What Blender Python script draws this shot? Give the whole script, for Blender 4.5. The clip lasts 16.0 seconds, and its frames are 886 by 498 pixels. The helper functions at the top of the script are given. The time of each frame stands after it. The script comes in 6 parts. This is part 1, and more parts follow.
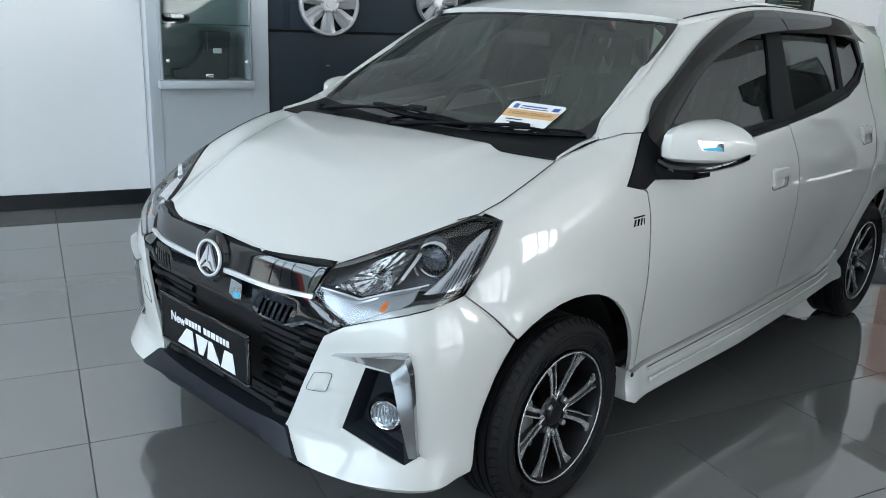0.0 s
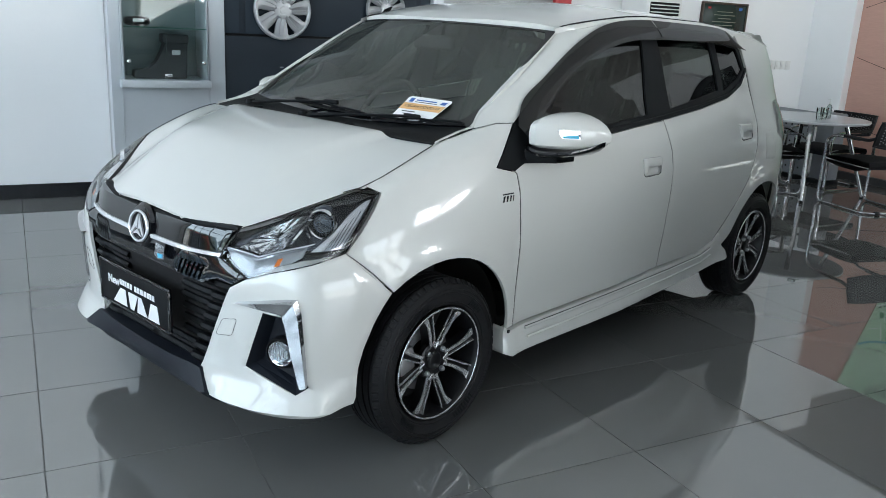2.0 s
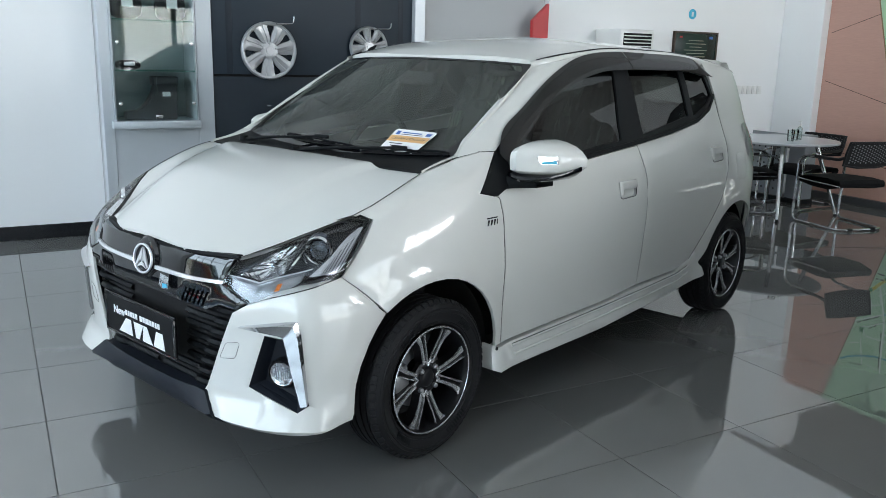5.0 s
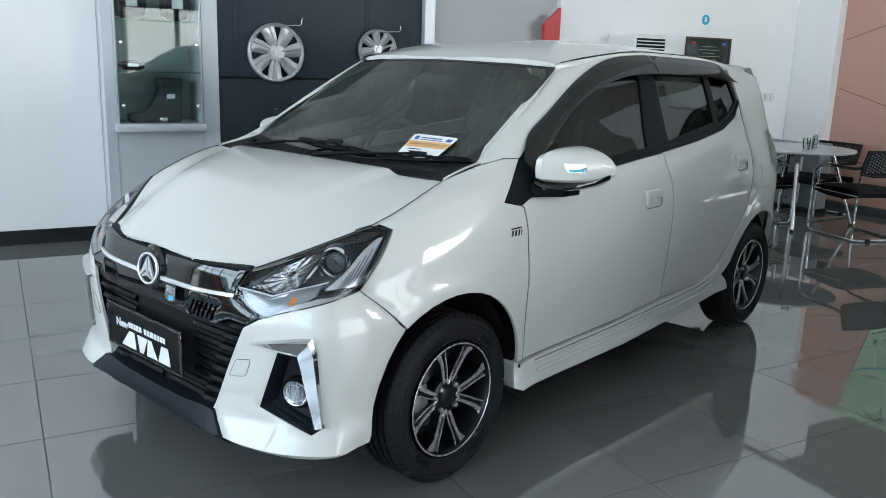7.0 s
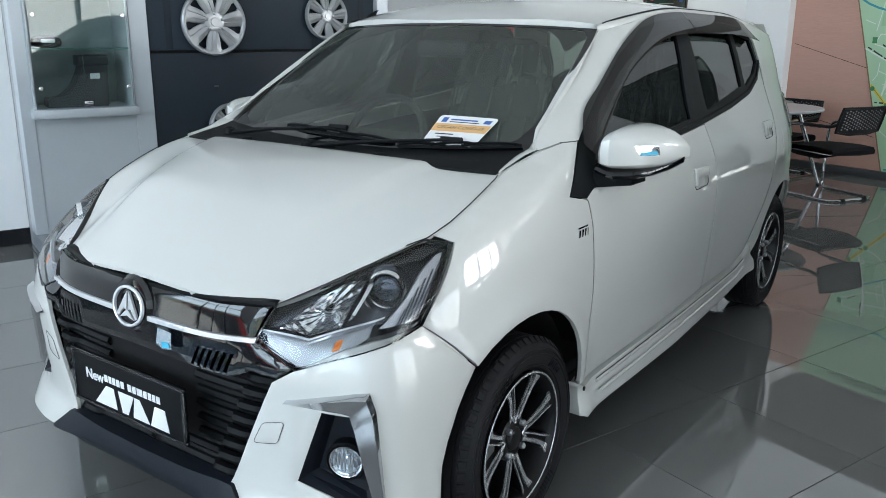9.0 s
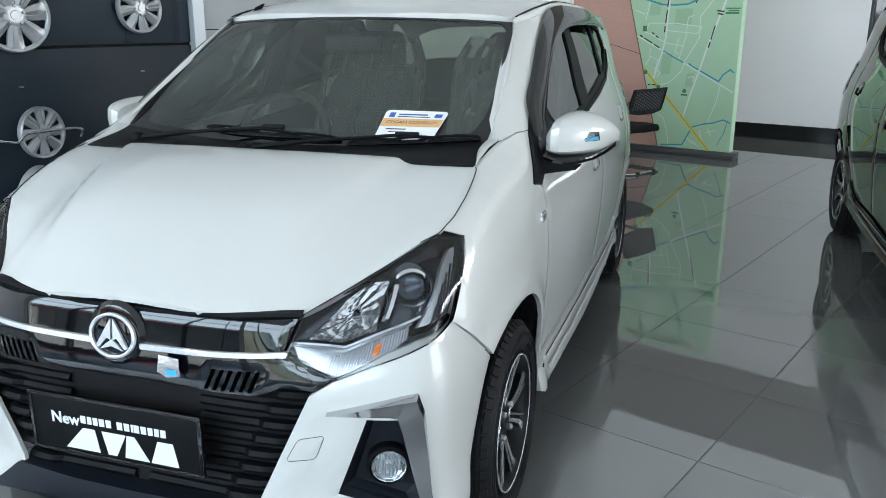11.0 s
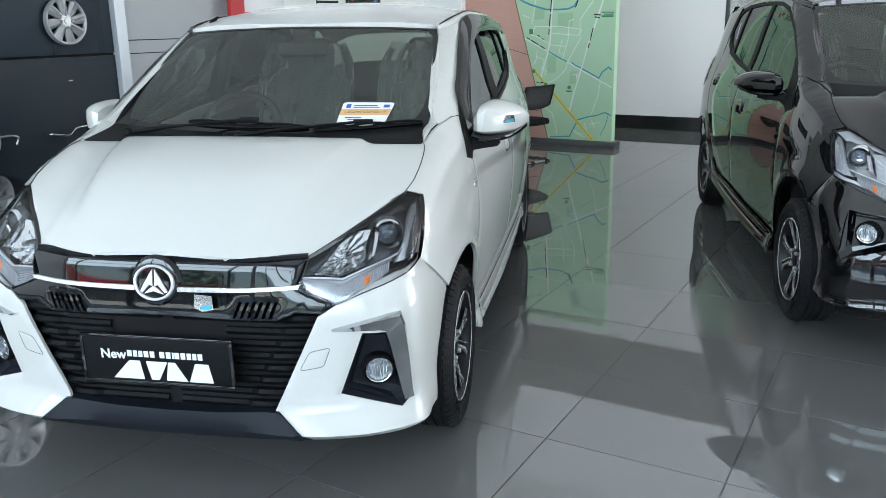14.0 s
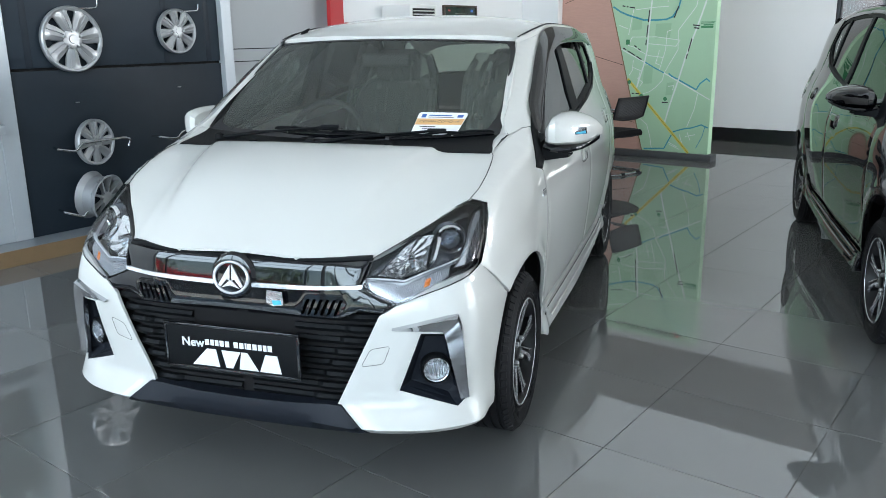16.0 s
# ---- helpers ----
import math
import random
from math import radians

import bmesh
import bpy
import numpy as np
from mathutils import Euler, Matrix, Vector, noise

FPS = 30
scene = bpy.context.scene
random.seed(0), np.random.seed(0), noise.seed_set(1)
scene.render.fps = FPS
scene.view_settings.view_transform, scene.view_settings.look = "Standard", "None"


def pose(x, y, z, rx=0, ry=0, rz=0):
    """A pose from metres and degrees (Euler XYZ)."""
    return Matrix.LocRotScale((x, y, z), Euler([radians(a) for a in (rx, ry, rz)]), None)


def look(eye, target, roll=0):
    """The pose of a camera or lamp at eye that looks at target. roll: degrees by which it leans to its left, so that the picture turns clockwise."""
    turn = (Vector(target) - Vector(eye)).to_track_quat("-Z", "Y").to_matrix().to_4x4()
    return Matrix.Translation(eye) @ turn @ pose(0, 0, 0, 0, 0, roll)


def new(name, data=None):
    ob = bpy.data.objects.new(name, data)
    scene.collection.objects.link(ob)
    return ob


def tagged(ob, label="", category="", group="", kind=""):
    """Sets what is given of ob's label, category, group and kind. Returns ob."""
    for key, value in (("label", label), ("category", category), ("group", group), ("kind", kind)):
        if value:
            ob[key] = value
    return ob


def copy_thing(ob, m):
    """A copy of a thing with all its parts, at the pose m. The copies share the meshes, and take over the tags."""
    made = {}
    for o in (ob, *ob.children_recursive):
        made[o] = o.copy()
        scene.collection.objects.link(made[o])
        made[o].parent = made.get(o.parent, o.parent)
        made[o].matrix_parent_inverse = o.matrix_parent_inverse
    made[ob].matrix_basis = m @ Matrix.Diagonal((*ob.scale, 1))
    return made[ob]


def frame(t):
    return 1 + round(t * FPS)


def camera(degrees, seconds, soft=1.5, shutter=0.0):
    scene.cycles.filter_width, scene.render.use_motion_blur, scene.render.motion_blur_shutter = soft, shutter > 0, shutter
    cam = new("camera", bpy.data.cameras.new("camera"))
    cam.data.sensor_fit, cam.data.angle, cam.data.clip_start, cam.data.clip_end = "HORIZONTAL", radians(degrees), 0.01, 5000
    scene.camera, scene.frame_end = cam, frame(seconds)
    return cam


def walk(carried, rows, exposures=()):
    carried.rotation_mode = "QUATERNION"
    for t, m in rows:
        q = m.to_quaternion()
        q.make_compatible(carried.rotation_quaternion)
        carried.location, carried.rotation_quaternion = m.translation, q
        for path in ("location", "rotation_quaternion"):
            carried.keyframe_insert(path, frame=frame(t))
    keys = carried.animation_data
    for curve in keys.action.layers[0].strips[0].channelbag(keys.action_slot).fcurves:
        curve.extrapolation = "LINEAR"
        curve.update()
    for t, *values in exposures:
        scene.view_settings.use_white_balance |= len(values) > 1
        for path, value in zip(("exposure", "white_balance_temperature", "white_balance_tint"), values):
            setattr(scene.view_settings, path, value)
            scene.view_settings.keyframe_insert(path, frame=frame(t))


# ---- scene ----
cam = camera(56.95, 16.0, soft=0.3)
PATH = [
    (0, (1.976, -1.756, 1.370), (0.648, -0.368, 0.816), 2.4),
    (0.5, (2.112, -1.777, 1.369), (0.821, -0.355, 0.813), 2.6),
    (1, (2.255, -1.777, 1.381), (0.969, -0.348, 0.830), 2.4),
    (1.5, (2.413, -1.801, 1.379), (1.122, -0.373, 0.836), 3.3),
    (2, (2.482, -1.861, 1.385), (1.180, -0.442, 0.847), 3.0),
    (2.5, (2.540, -1.940, 1.387), (1.233, -0.521, 0.858), 2.2),
    (3, (2.552, -1.968, 1.391), (1.250, -0.540, 0.878), 1.6),
    (3.5, (2.568, -1.979, 1.392), (1.273, -0.538, 0.896), 1.2),
    (4, (2.590, -1.982, 1.394), (1.301, -0.531, 0.912), 1.1),
    (6.5, (2.540, -1.989, 1.385), (1.238, -0.537, 0.941), 1.8),
    (7, (2.429, -1.921, 1.377), (1.133, -0.464, 0.929), 1.9),
    (7.5, (2.315, -1.851, 1.384), (1.016, -0.403, 0.922), 2.0),
    (8, (2.131, -1.822, 1.381), (0.848, -0.368, 0.889), 1.9),
    (8.5, (1.953, -1.812, 1.378), (0.713, -0.327, 0.869), 0.4),
    (9, (1.775, -1.755, 1.367), (0.651, -0.185, 0.845), 0.3),
    (9.5, (1.615, -1.735, 1.377), (0.677, -0.050, 0.847), 0.7),
    (9.7, (1.535, -1.754, 1.377), (0.708, -0.012, 0.844), 0.5),
    (11.8, (1.220, -2.284, 1.383), (0.766, -0.413, 0.840), 0.8),
    (12, (1.216, -2.351, 1.387), (0.827, -0.466, 0.845), 1.1),
    (12.5, (1.249, -2.477, 1.386), (0.849, -0.594, 0.842), 0.6),
    (13, (1.271, -2.576, 1.387), (0.862, -0.693, 0.850), -0.1),
    (13.5, (1.235, -2.606, 1.388), (0.846, -0.718, 0.854), -0.7),
    (14, (1.230, -2.669, 1.390), (0.870, -0.776, 0.857), -1.0),
    (14.5, (1.291, -2.717, 1.392), (0.920, -0.823, 0.867), -0.8),
    (15, (1.323, -2.709, 1.388), (0.952, -0.815, 0.862), -0.5),
    (15.5, (1.342, -2.724, 1.402), (0.916, -0.841, 0.881), -0.3),
    (16, (1.360, -2.725, 1.406), (0.767, -0.885, 0.895), -0.8),
]
walk(cam, [(t, look(eye, target, roll)) for t, eye, target, roll in PATH], exposures=[(0, 1.40, 6480, 10), (8, 1.40, 6480, 10), (9.5, 1.46, 6460, 10), (12, 1.63, 6410, 10), (16, 1.69, 6420, 10)])
# ---- light ----
ROOM_TURN = 19.45
ROOM = pose(0, 0, 0, 0, 0, -ROOM_TURN)
world = bpy.data.worlds.new("sky")
scene.world = world
world.use_nodes = True
_nt = world.node_tree
_sky = _nt.nodes.new("ShaderNodeTexSky")
_sky.sky_type, _sky.sun_disc = "NISHITA", False
_sky.sun_elevation, _sky.sun_rotation = radians(57), radians(-37)
_nt.nodes["Background"].inputs["Strength"].default_value = 0.15
_nt.links.new(_sky.outputs[0], _nt.nodes["Background"].inputs["Color"])
sun = new("sun", bpy.data.lights.new("sun", "SUN"))
sun.data.energy, sun.data.angle, sun.data.color = 5.0, radians(0.5), (1, .96, .9)
sun.matrix_world = ROOM @ look((0, 0, 30), (16, -11, 0))


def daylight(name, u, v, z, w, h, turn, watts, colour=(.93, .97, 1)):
    """An area lamp set in an opening for the sky's light; the far side one is added fill."""
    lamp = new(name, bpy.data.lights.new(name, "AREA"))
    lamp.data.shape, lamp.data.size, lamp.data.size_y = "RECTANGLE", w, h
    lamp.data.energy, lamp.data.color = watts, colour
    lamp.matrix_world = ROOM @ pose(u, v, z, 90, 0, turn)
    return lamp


daylight("daylight_front", 1.5, -6.2, 2.5, 9.4, 2.0, 0, 168, (.77, .885, 1))
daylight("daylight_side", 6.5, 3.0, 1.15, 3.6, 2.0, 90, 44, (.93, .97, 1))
# added fill lamp that lifts the back wall, no known source there
daylight("back_wall_fill", 6.5, 6.9, 2.42, 2.8, 1.0, 90, 80, (.95, .975, 1))

# ---- materials ----
def material(name, colour, rough=.5, metal=0.0, grain=0.0, grain_size=60.0, stain=0.0, stain_size=3.0, bump=0.0, coat=0.0, spec=.5, coords="Object", rough_var=0.0, stretch=(1, 1, 1)):
    """A Principled surface with fine grain, broad stains and a little relief."""
    m = bpy.data.materials.new(name)
    m.use_nodes = True
    nt = m.node_tree
    n, l = nt.nodes, nt.links
    b = n["Principled BSDF"]
    b.inputs["Base Color"].default_value = (*colour, 1)
    b.inputs["Roughness"].default_value = rough
    b.inputs["Metallic"].default_value = metal
    b.inputs["Specular IOR Level"].default_value = spec
    b.inputs["Coat Weight"].default_value = coat
    b.inputs["Coat Roughness"].default_value = .025
    if grain or stain or bump or rough_var:
        tc = n.new("ShaderNodeTexCoord")
        mp = n.new("ShaderNodeMapping")
        mp.inputs["Scale"].default_value = stretch
        l.new(tc.outputs[coords], mp.inputs["Vector"])
        fine, broad = n.new("ShaderNodeTexNoise"), n.new("ShaderNodeTexNoise")
        for t, sc, det in ((fine, grain_size, 4), (broad, stain_size, 5)):
            l.new(mp.outputs[0], t.inputs["Vector"])
            t.inputs["Scale"].default_value, t.inputs["Detail"].default_value = sc, det
        mixed = n.new("ShaderNodeMix")
        mixed.data_type, mixed.blend_type = "RGBA", "MULTIPLY"
        mixed.inputs["Factor"].default_value = 1
        mixed.inputs["A"].default_value = (*colour, 1)
        add = n.new("ShaderNodeMath")
        add.operation = "MULTIPLY_ADD"
        l.new(fine.outputs["Fac"], add.inputs[0])
        add.inputs[1].default_value, add.inputs[2].default_value = grain * 2, 1 - grain
        add2 = n.new("ShaderNodeMath")
        add2.operation = "MULTIPLY_ADD"
        l.new(broad.outputs["Fac"], add2.inputs[0])
        add2.inputs[1].default_value = stain * 2
        sub = n.new("ShaderNodeMath")
        sub.operation = "SUBTRACT"
        l.new(add.outputs[0], sub.inputs[0])
        sub.inputs[1].default_value = stain
        l.new(sub.outputs[0], add2.inputs[2])
        l.new(add2.outputs[0], mixed.inputs["B"])
        l.new(mixed.outputs["Result"], b.inputs["Base Color"])
        if rough_var:
            rr = n.new("ShaderNodeMath")
            rr.operation = "MULTIPLY_ADD"
            l.new(broad.outputs["Fac"], rr.inputs[0])
            rr.inputs[1].default_value, rr.inputs[2].default_value = rough_var, max(0, rough - rough_var / 2)
            l.new(rr.outputs[0], b.inputs["Roughness"])
        if bump:
            bp = n.new("ShaderNodeBump")
            bp.inputs["Strength"].default_value, bp.inputs["Distance"].default_value = bump, .002
            l.new(fine.outputs["Fac"], bp.inputs["Height"])
            l.new(bp.outputs[0], b.inputs["Normal"])
    return m


def glass(name, tint, gloss=1.5, rough=0.0, veil=0.0):
    """Thin glass: tinted see-through with a Fresnel gloss."""
    m = bpy.data.materials.new(name)
    m.use_nodes = True
    n, l = m.node_tree.nodes, m.node_tree.links
    n.remove(n["Principled BSDF"])
    clear, gl, fr, mix = n.new("ShaderNodeBsdfTransparent"), n.new("ShaderNodeBsdfGlossy"), n.new("ShaderNodeFresnel"), n.new("ShaderNodeMixShader")
    clear.inputs["Color"].default_value = (*tint, 1)
    gl.inputs["Roughness"].default_value = rough
    fr.inputs["IOR"].default_value = gloss
    l.new(fr.outputs[0], mix.inputs[0])
    l.new(clear.outputs[0], mix.inputs[1])
    l.new(gl.outputs[0], mix.inputs[2])
    last = mix
    # diffuse pale layer: milky plastic, or on the windscreen a painted reflection
    if veil:
        pale_veil, both = n.new("ShaderNodeBsdfDiffuse"), n.new("ShaderNodeMixShader")
        pale_veil.inputs["Color"].default_value = (.54, .60, .53, 1)
        both.inputs[0].default_value = veil
        l.new(mix.outputs[0], both.inputs[1])
        l.new(pale_veil.outputs[0], both.inputs[2])
        last = both
    l.new(last.outputs[0], n["Material Output"].inputs["Surface"])
    return m

WHITE_PAINT = material("white_car_paint", (.60, .604, .572), .42, coat=1.0, grain=.012, grain_size=900, stain=.012, stain_size=2)
BLACK_PAINT = material("black_car_paint", (.003, .003, .004), .03, grain=.1, grain_size=900, stain=.1, spec=.6, coat=.5)
GLOSS_BLACK = material("gloss_black_plastic", (.003, .0035, .005), .04, coat=.0, stain=.1, spec=.75)
MATT_BLACK = material("matt_black_plastic", (.005, .006, .007), .5, spec=.13, grain=.15, grain_size=400, bump=.15, stain=.1)
LIP_BLACK = material("dark_blue_grey_plastic", (.009, .012, .018), .52, spec=.24, grain=.12, grain_size=500, bump=.1, stain=.1)
RUBBER = material("tyre_rubber", (.007, .007, .008), .62, spec=.28, grain=.2, grain_size=200, bump=.2, stain=.15, stain_size=8)
CHROME = material("chrome", (.86, .87, .88), .06, 1.0)
BRIGHT_TRIM = material("bright_trim", (.84, .85, .87), .2, .6, stain=.03)
LAMP_SILVER = material("silvered_lamp_plastic", (.74, .76, .79), .20, .62, grain=.06, grain_size=70, bump=.5, stain=.08, stain_size=30)
FURNITURE_CHROME = material("furniture_chrome", (.50, .51, .52), .13, 1.0)
DISC_STEEL = material("dark_cast_steel", (.40, .40, .41), .42, .7, grain=.15, grain_size=90)
MACHINED = material("machined_alloy", (.66, .67, .68), .24, .75, grain=.06, grain_size=300)
RIM_BLACK = material("rim_dark_paint", (.007, .007, .008), .35, .0, spec=.3, stain=.1)
STEEL = material("brushed_steel", (.42, .42, .43), .4, .9, grain=.1, grain_size=150)
SILVER_PAINT = material("silver_wheel_cover", (.46, .47, .48), .34, .6, stain=.06, stain_size=9)
# near black: shade painted into gaps and hollows, also black underbody parts
SHADE_BLACK = material("painted_shade_and_black_parts", (.004, .004, .0045), .9, grain=.2)
TINTED = glass("tinted_window_glass", (.15, .17, .165), 1.72)
REAR_GLASS = glass("rear_window_glass", (.50, .56, .52), 1.6)
# the veil paints the ceiling's pale reflection into the windscreen
SCREEN = glass("windscreen_glass", (.50, .55, .49), 1.6, veil=.048)
CLEAR = glass("clear_glass", (.93, .96, .95), 1.45)
LENS = glass("clear_lamp_lens", (.95, .96, .97), 1.5)
VISOR = glass("smoked_acrylic", (.085, .082, .08), 1.62)
REFLECTOR = material("lamp_reflector", (.93, .95, .97), .10, .9, grain=.06, grain_size=45, bump=.3, stain=.06, stain_size=25)
LAMP_WHITE = material("pale_lamp_reflector", (.90, .92, .95), .25, .35, grain=.08, grain_size=80, bump=.6, stain=.05, stain_size=40)
LAMP_DARK = material("grey_lamp_plastic", (.42, .44, .47), .2, .5, grain=.08, grain_size=90, bump=.3, stain=.05)
LAMP_SMOKE = material("smoked_lamp_plastic", (.10, .11, .13), .16, .55, grain=.05, grain_size=60, stain=.1, stain_size=20)
SATIN_CHROME = material("satin_chrome", (.54, .55, .57), .10, 1.0, stain=.04)
AMBER = material("amber_bulb", (.85, .22, .03), .2, coat=.5)
SEAT_GREY = material("dark_grey_seat_fabric", (.05, .05, .052), .85, grain=.2, grain_size=300, bump=.3, stain=.1)
PLASTIC_WRAP = glass("clear_plastic_wrap", (.85, .88, .88), 1.7, .12, veil=.20)
DASH = material("dashboard_plastic", (.03, .03, .031), .6, grain=.15, grain_size=300, bump=.2, stain=.1)
WALL_WHITE = material("white_wall_paint", (.87, .88, .88), .55, grain=.015, grain_size=200, stain=.025, stain_size=1.2, bump=.05)
WALL_GREY = material("grey_laminate", (.40, .42, .43), .4, grain=.02, grain_size=150, stain=.04, stain_size=1.5)
FRAME_GREY = material("light_grey_aluminium", (.56, .60, .63), .38, .25, grain=.02, stain=.04)
CEILING = material("white_ceiling", (.90, .90, .89), .7, grain=.02, stain=.03, stain_size=1)
BASE_BLACK = material("black_skirting_tile", (.012, .013, .015), .14, grain=.1, stain=.2)
GROUT = material("grout", (.085, .083, .078), .8, grain=.15, grain_size=90)
RED = material("red_panel", (.52, .03, .035), .35, stain=.06)
WOOD_EDGE = material("brown_platform_edge", (.26, .17, .09), .3, grain=.2, grain_size=25, stain=.12, stretch=(1, 8, 8))
PLATFORM = material("grey_platform_top", (.22, .24, .26), .3, grain=.05, stain=.08)
PAPER = material("white_card", (.82, .82, .82), .5, stain=.02)
ORANGE_INK = material("orange_print", (.72, .42, .18), .5, stain=.03)
BLUE_INK = material("blue_print", (.04, .12, .38), .5, stain=.03)
DARK_INK = material("dark_print", (.03, .03, .03), .5, stain=.03)
WHITE_INK = material("white_print", (.85, .86, .87), .4, stain=.02)
BLACK_FABRIC = material("black_fabric", (.010, .010, .011), .9, spec=.15, grain=.25, grain_size=300, bump=.4, stain=.1)
BLACK_MESH = material("black_plastic_mesh", (.010, .010, .011), .5, spec=.25, grain=.1, stain=.1)
TABLE_GREY = material("light_grey_table", (.50, .52, .54), .25, grain=.02, stain=.03)
PERF_GREY = material("grey_steel_sheet", (.24, .26, .28), .4, .3, grain=.03, stain=.05)
AC_WHITE = material("white_appliance_plastic", (.78, .78, .76), .4, grain=.01, stain=.02)
PLAQUE = material("dark_green_plaque", (.012, .03, .025), .2, stain=.1)
DARK_WOOD = material("dark_wood_frame", (.045, .025, .015), .35, grain=.2, grain_size=40, stretch=(1, 1, 8), stain=.1)
BLUE_STICKER = material("blue_sticker", (.05, .42, .62), .35, stain=.03)
SILVER_FOIL = material("holographic_foil", (.72, .76, .8), .12, .9, grain=.12, grain_size=30, bump=.3)

# ---- building tools ----
from mathutils.geometry import delaunay_2d_cdt


def thing(name, label, category, m=Matrix(), group="", kind=""):
    ob = new(name)
    ob.empty_display_size = .05
    ob.matrix_world = m
    return tagged(ob, label, category, group, kind)


def mesh_of(bm, name, flat=False):
    me = bpy.data.meshes.new(name)
    if not flat:
        for f in bm.faces:
            f.smooth = True
        for e in bm.edges:
            if len(e.link_faces) == 2 and e.calc_face_angle(0) > radians(32):
                e.smooth = False
    bm.to_mesh(me)
    bm.free()
    return me


def part(name, bm, mat, parent=None, label="", flat=False, m=None):
    ob = new(name, bm if isinstance(bm, bpy.types.Mesh) else mesh_of(bm, name, flat))
    if not ob.data.materials:
        ob.data.materials.append(mat)
    if parent:
        ob.parent = parent
    if m is not None:
        ob.matrix_basis = m
    return tagged(ob, label)


def join(*bms):
    out = bmesh.new()
    for b in bms:
        me = bpy.data.meshes.new("tmp")
        b.to_mesh(me)
        b.free()
        out.from_mesh(me)
        bpy.data.meshes.remove(me)
    return out


def box(x0, x1, y0, y1, z0, z1, bevel=0.0, seg=2):
    bm = bmesh.new()
    v = [bm.verts.new((x, y, z)) for x in (x0, x1) for y in (y0, y1) for z in (z0, z1)]
    for a in ((0, 1, 3, 2), (4, 6, 7, 5), (0, 4, 5, 1), (2, 3, 7, 6), (0, 2, 6, 4), (1, 5, 7, 3)):
        bm.faces.new([v[i] for i in a])
    bmesh.ops.recalc_face_normals(bm, faces=bm.faces)
    if bevel:
        bmesh.ops.bevel(bm, geom=list(bm.edges), offset=bevel, segments=seg, affect="EDGES", profile=.5)
    return bm


def lathe(profile, axis="x", steps=64, m=Matrix()):
    """A shape turned from (radius, along) pairs about an axis."""
    bm = bmesh.new()
    rings = []
    for r, a in profile:
        ring = []
        for i in range(steps):
            t = 2 * math.pi * i / steps
            c, s = r * math.cos(t), r * math.sin(t)
            p = {"x": (a, c, s), "y": (c, a, s), "z": (c, s, a)}[axis]
            ring.append(bm.verts.new(m @ Vector(p)))
        rings.append(ring)
    for A, B in zip(rings, rings[1:]):
        for i in range(steps):
            bm.faces.new((A[i], A[(i + 1) % steps], B[(i + 1) % steps], B[i]))
    for ring, (r, a) in ((rings[0], profile[0]), (rings[-1], profile[-1])):
        if r > 1e-5 and (r, a) in (profile[0], profile[-1]) and r < .02:
            bm.faces.new(ring)
    bmesh.ops.remove_doubles(bm, verts=bm.verts, dist=1e-6)
    bmesh.ops.recalc_face_normals(bm, faces=bm.faces)
    return bm


def tube(points, r, sides=10, closed=False):
    """A round tube along a line of points."""
    bm = bmesh.new()
    P = [Vector(p) for p in points]
    rings = []
    n = len(P)
    up = None
    for i, p in enumerate(P):
        a = P[(i - 1) % n] if closed or i else P[0]
        b = P[(i + 1) % n] if closed or i < n - 1 else P[-1]
        t = (b - a).normalized()
        if up is None:
            up = t.orthogonal().normalized()
        up = (up - t * up.dot(t)).normalized()
        w = t.cross(up)
        rr = r(i / (n - 1)) if callable(r) else r
        rings.append([bm.verts.new(p + (up * math.cos(q) + w * math.sin(q)) * rr) for q in (2 * math.pi * k / sides for k in range(sides))])
    for A, B in list(zip(rings, rings[1:])) + ([(rings[-1], rings[0])] if closed else []):
        for k in range(sides):
            bm.faces.new((A[k], A[(k + 1) % sides], B[(k + 1) % sides], B[k]))
    if not closed:
        bm.faces.new(rings[0])
        bm.faces.new(rings[-1])
    bmesh.ops.recalc_face_normals(bm, faces=bm.faces)
    return bm


def rounded(points, r, seg=5):
    """A line of points with its inner corners rounded."""
    P = [Vector(p) for p in points]
    out = [P[0]]
    for a, b, c in zip(P, P[1:], P[2:]):
        d1, d2 = (a - b), (c - b)
        k = min(r, d1.length * .45, d2.length * .45)
        p, q = b + d1.normalized() * k, b + d2.normalized() * k
        out += [(p * (1 - t) + b * t) * (1 - t) + (b * (1 - t) + q * t) * t for t in (i / seg for i in range(seg + 1))]
    return out + [P[-1]]


def prism(outline, depth, m=Matrix(), bevel=0.0):
    """A flat outline in x, y thickened along z."""
    bm = bmesh.new()
    f = bm.faces.new([bm.verts.new((x, y, 0)) for x, y in outline])
    bm.normal_update()
    if f.normal.z < 0:
        f.normal_flip()
    r = bmesh.ops.extrude_face_region(bm, geom=[f])
    for v in r["geom"]:
        if isinstance(v, bmesh.types.BMVert):
            v.co.z -= depth
    bmesh.ops.recalc_face_normals(bm, faces=bm.faces)
    if bevel:
        bmesh.ops.bevel(bm, geom=list(bm.edges), offset=bevel, segments=2, affect="EDGES")
    bmesh.ops.transform(bm, matrix=m, verts=bm.verts)
    return bm


def inside(p, poly):
    x, y = p
    hit = False
    for (x0, y0), (x1, y1) in zip(poly, poly[1:] + poly[:1]):
        if (y0 > y) != (y1 > y) and x < (x1 - x0) * (y - y0) / (y1 - y0) + x0:
            hit = not hit
    return hit


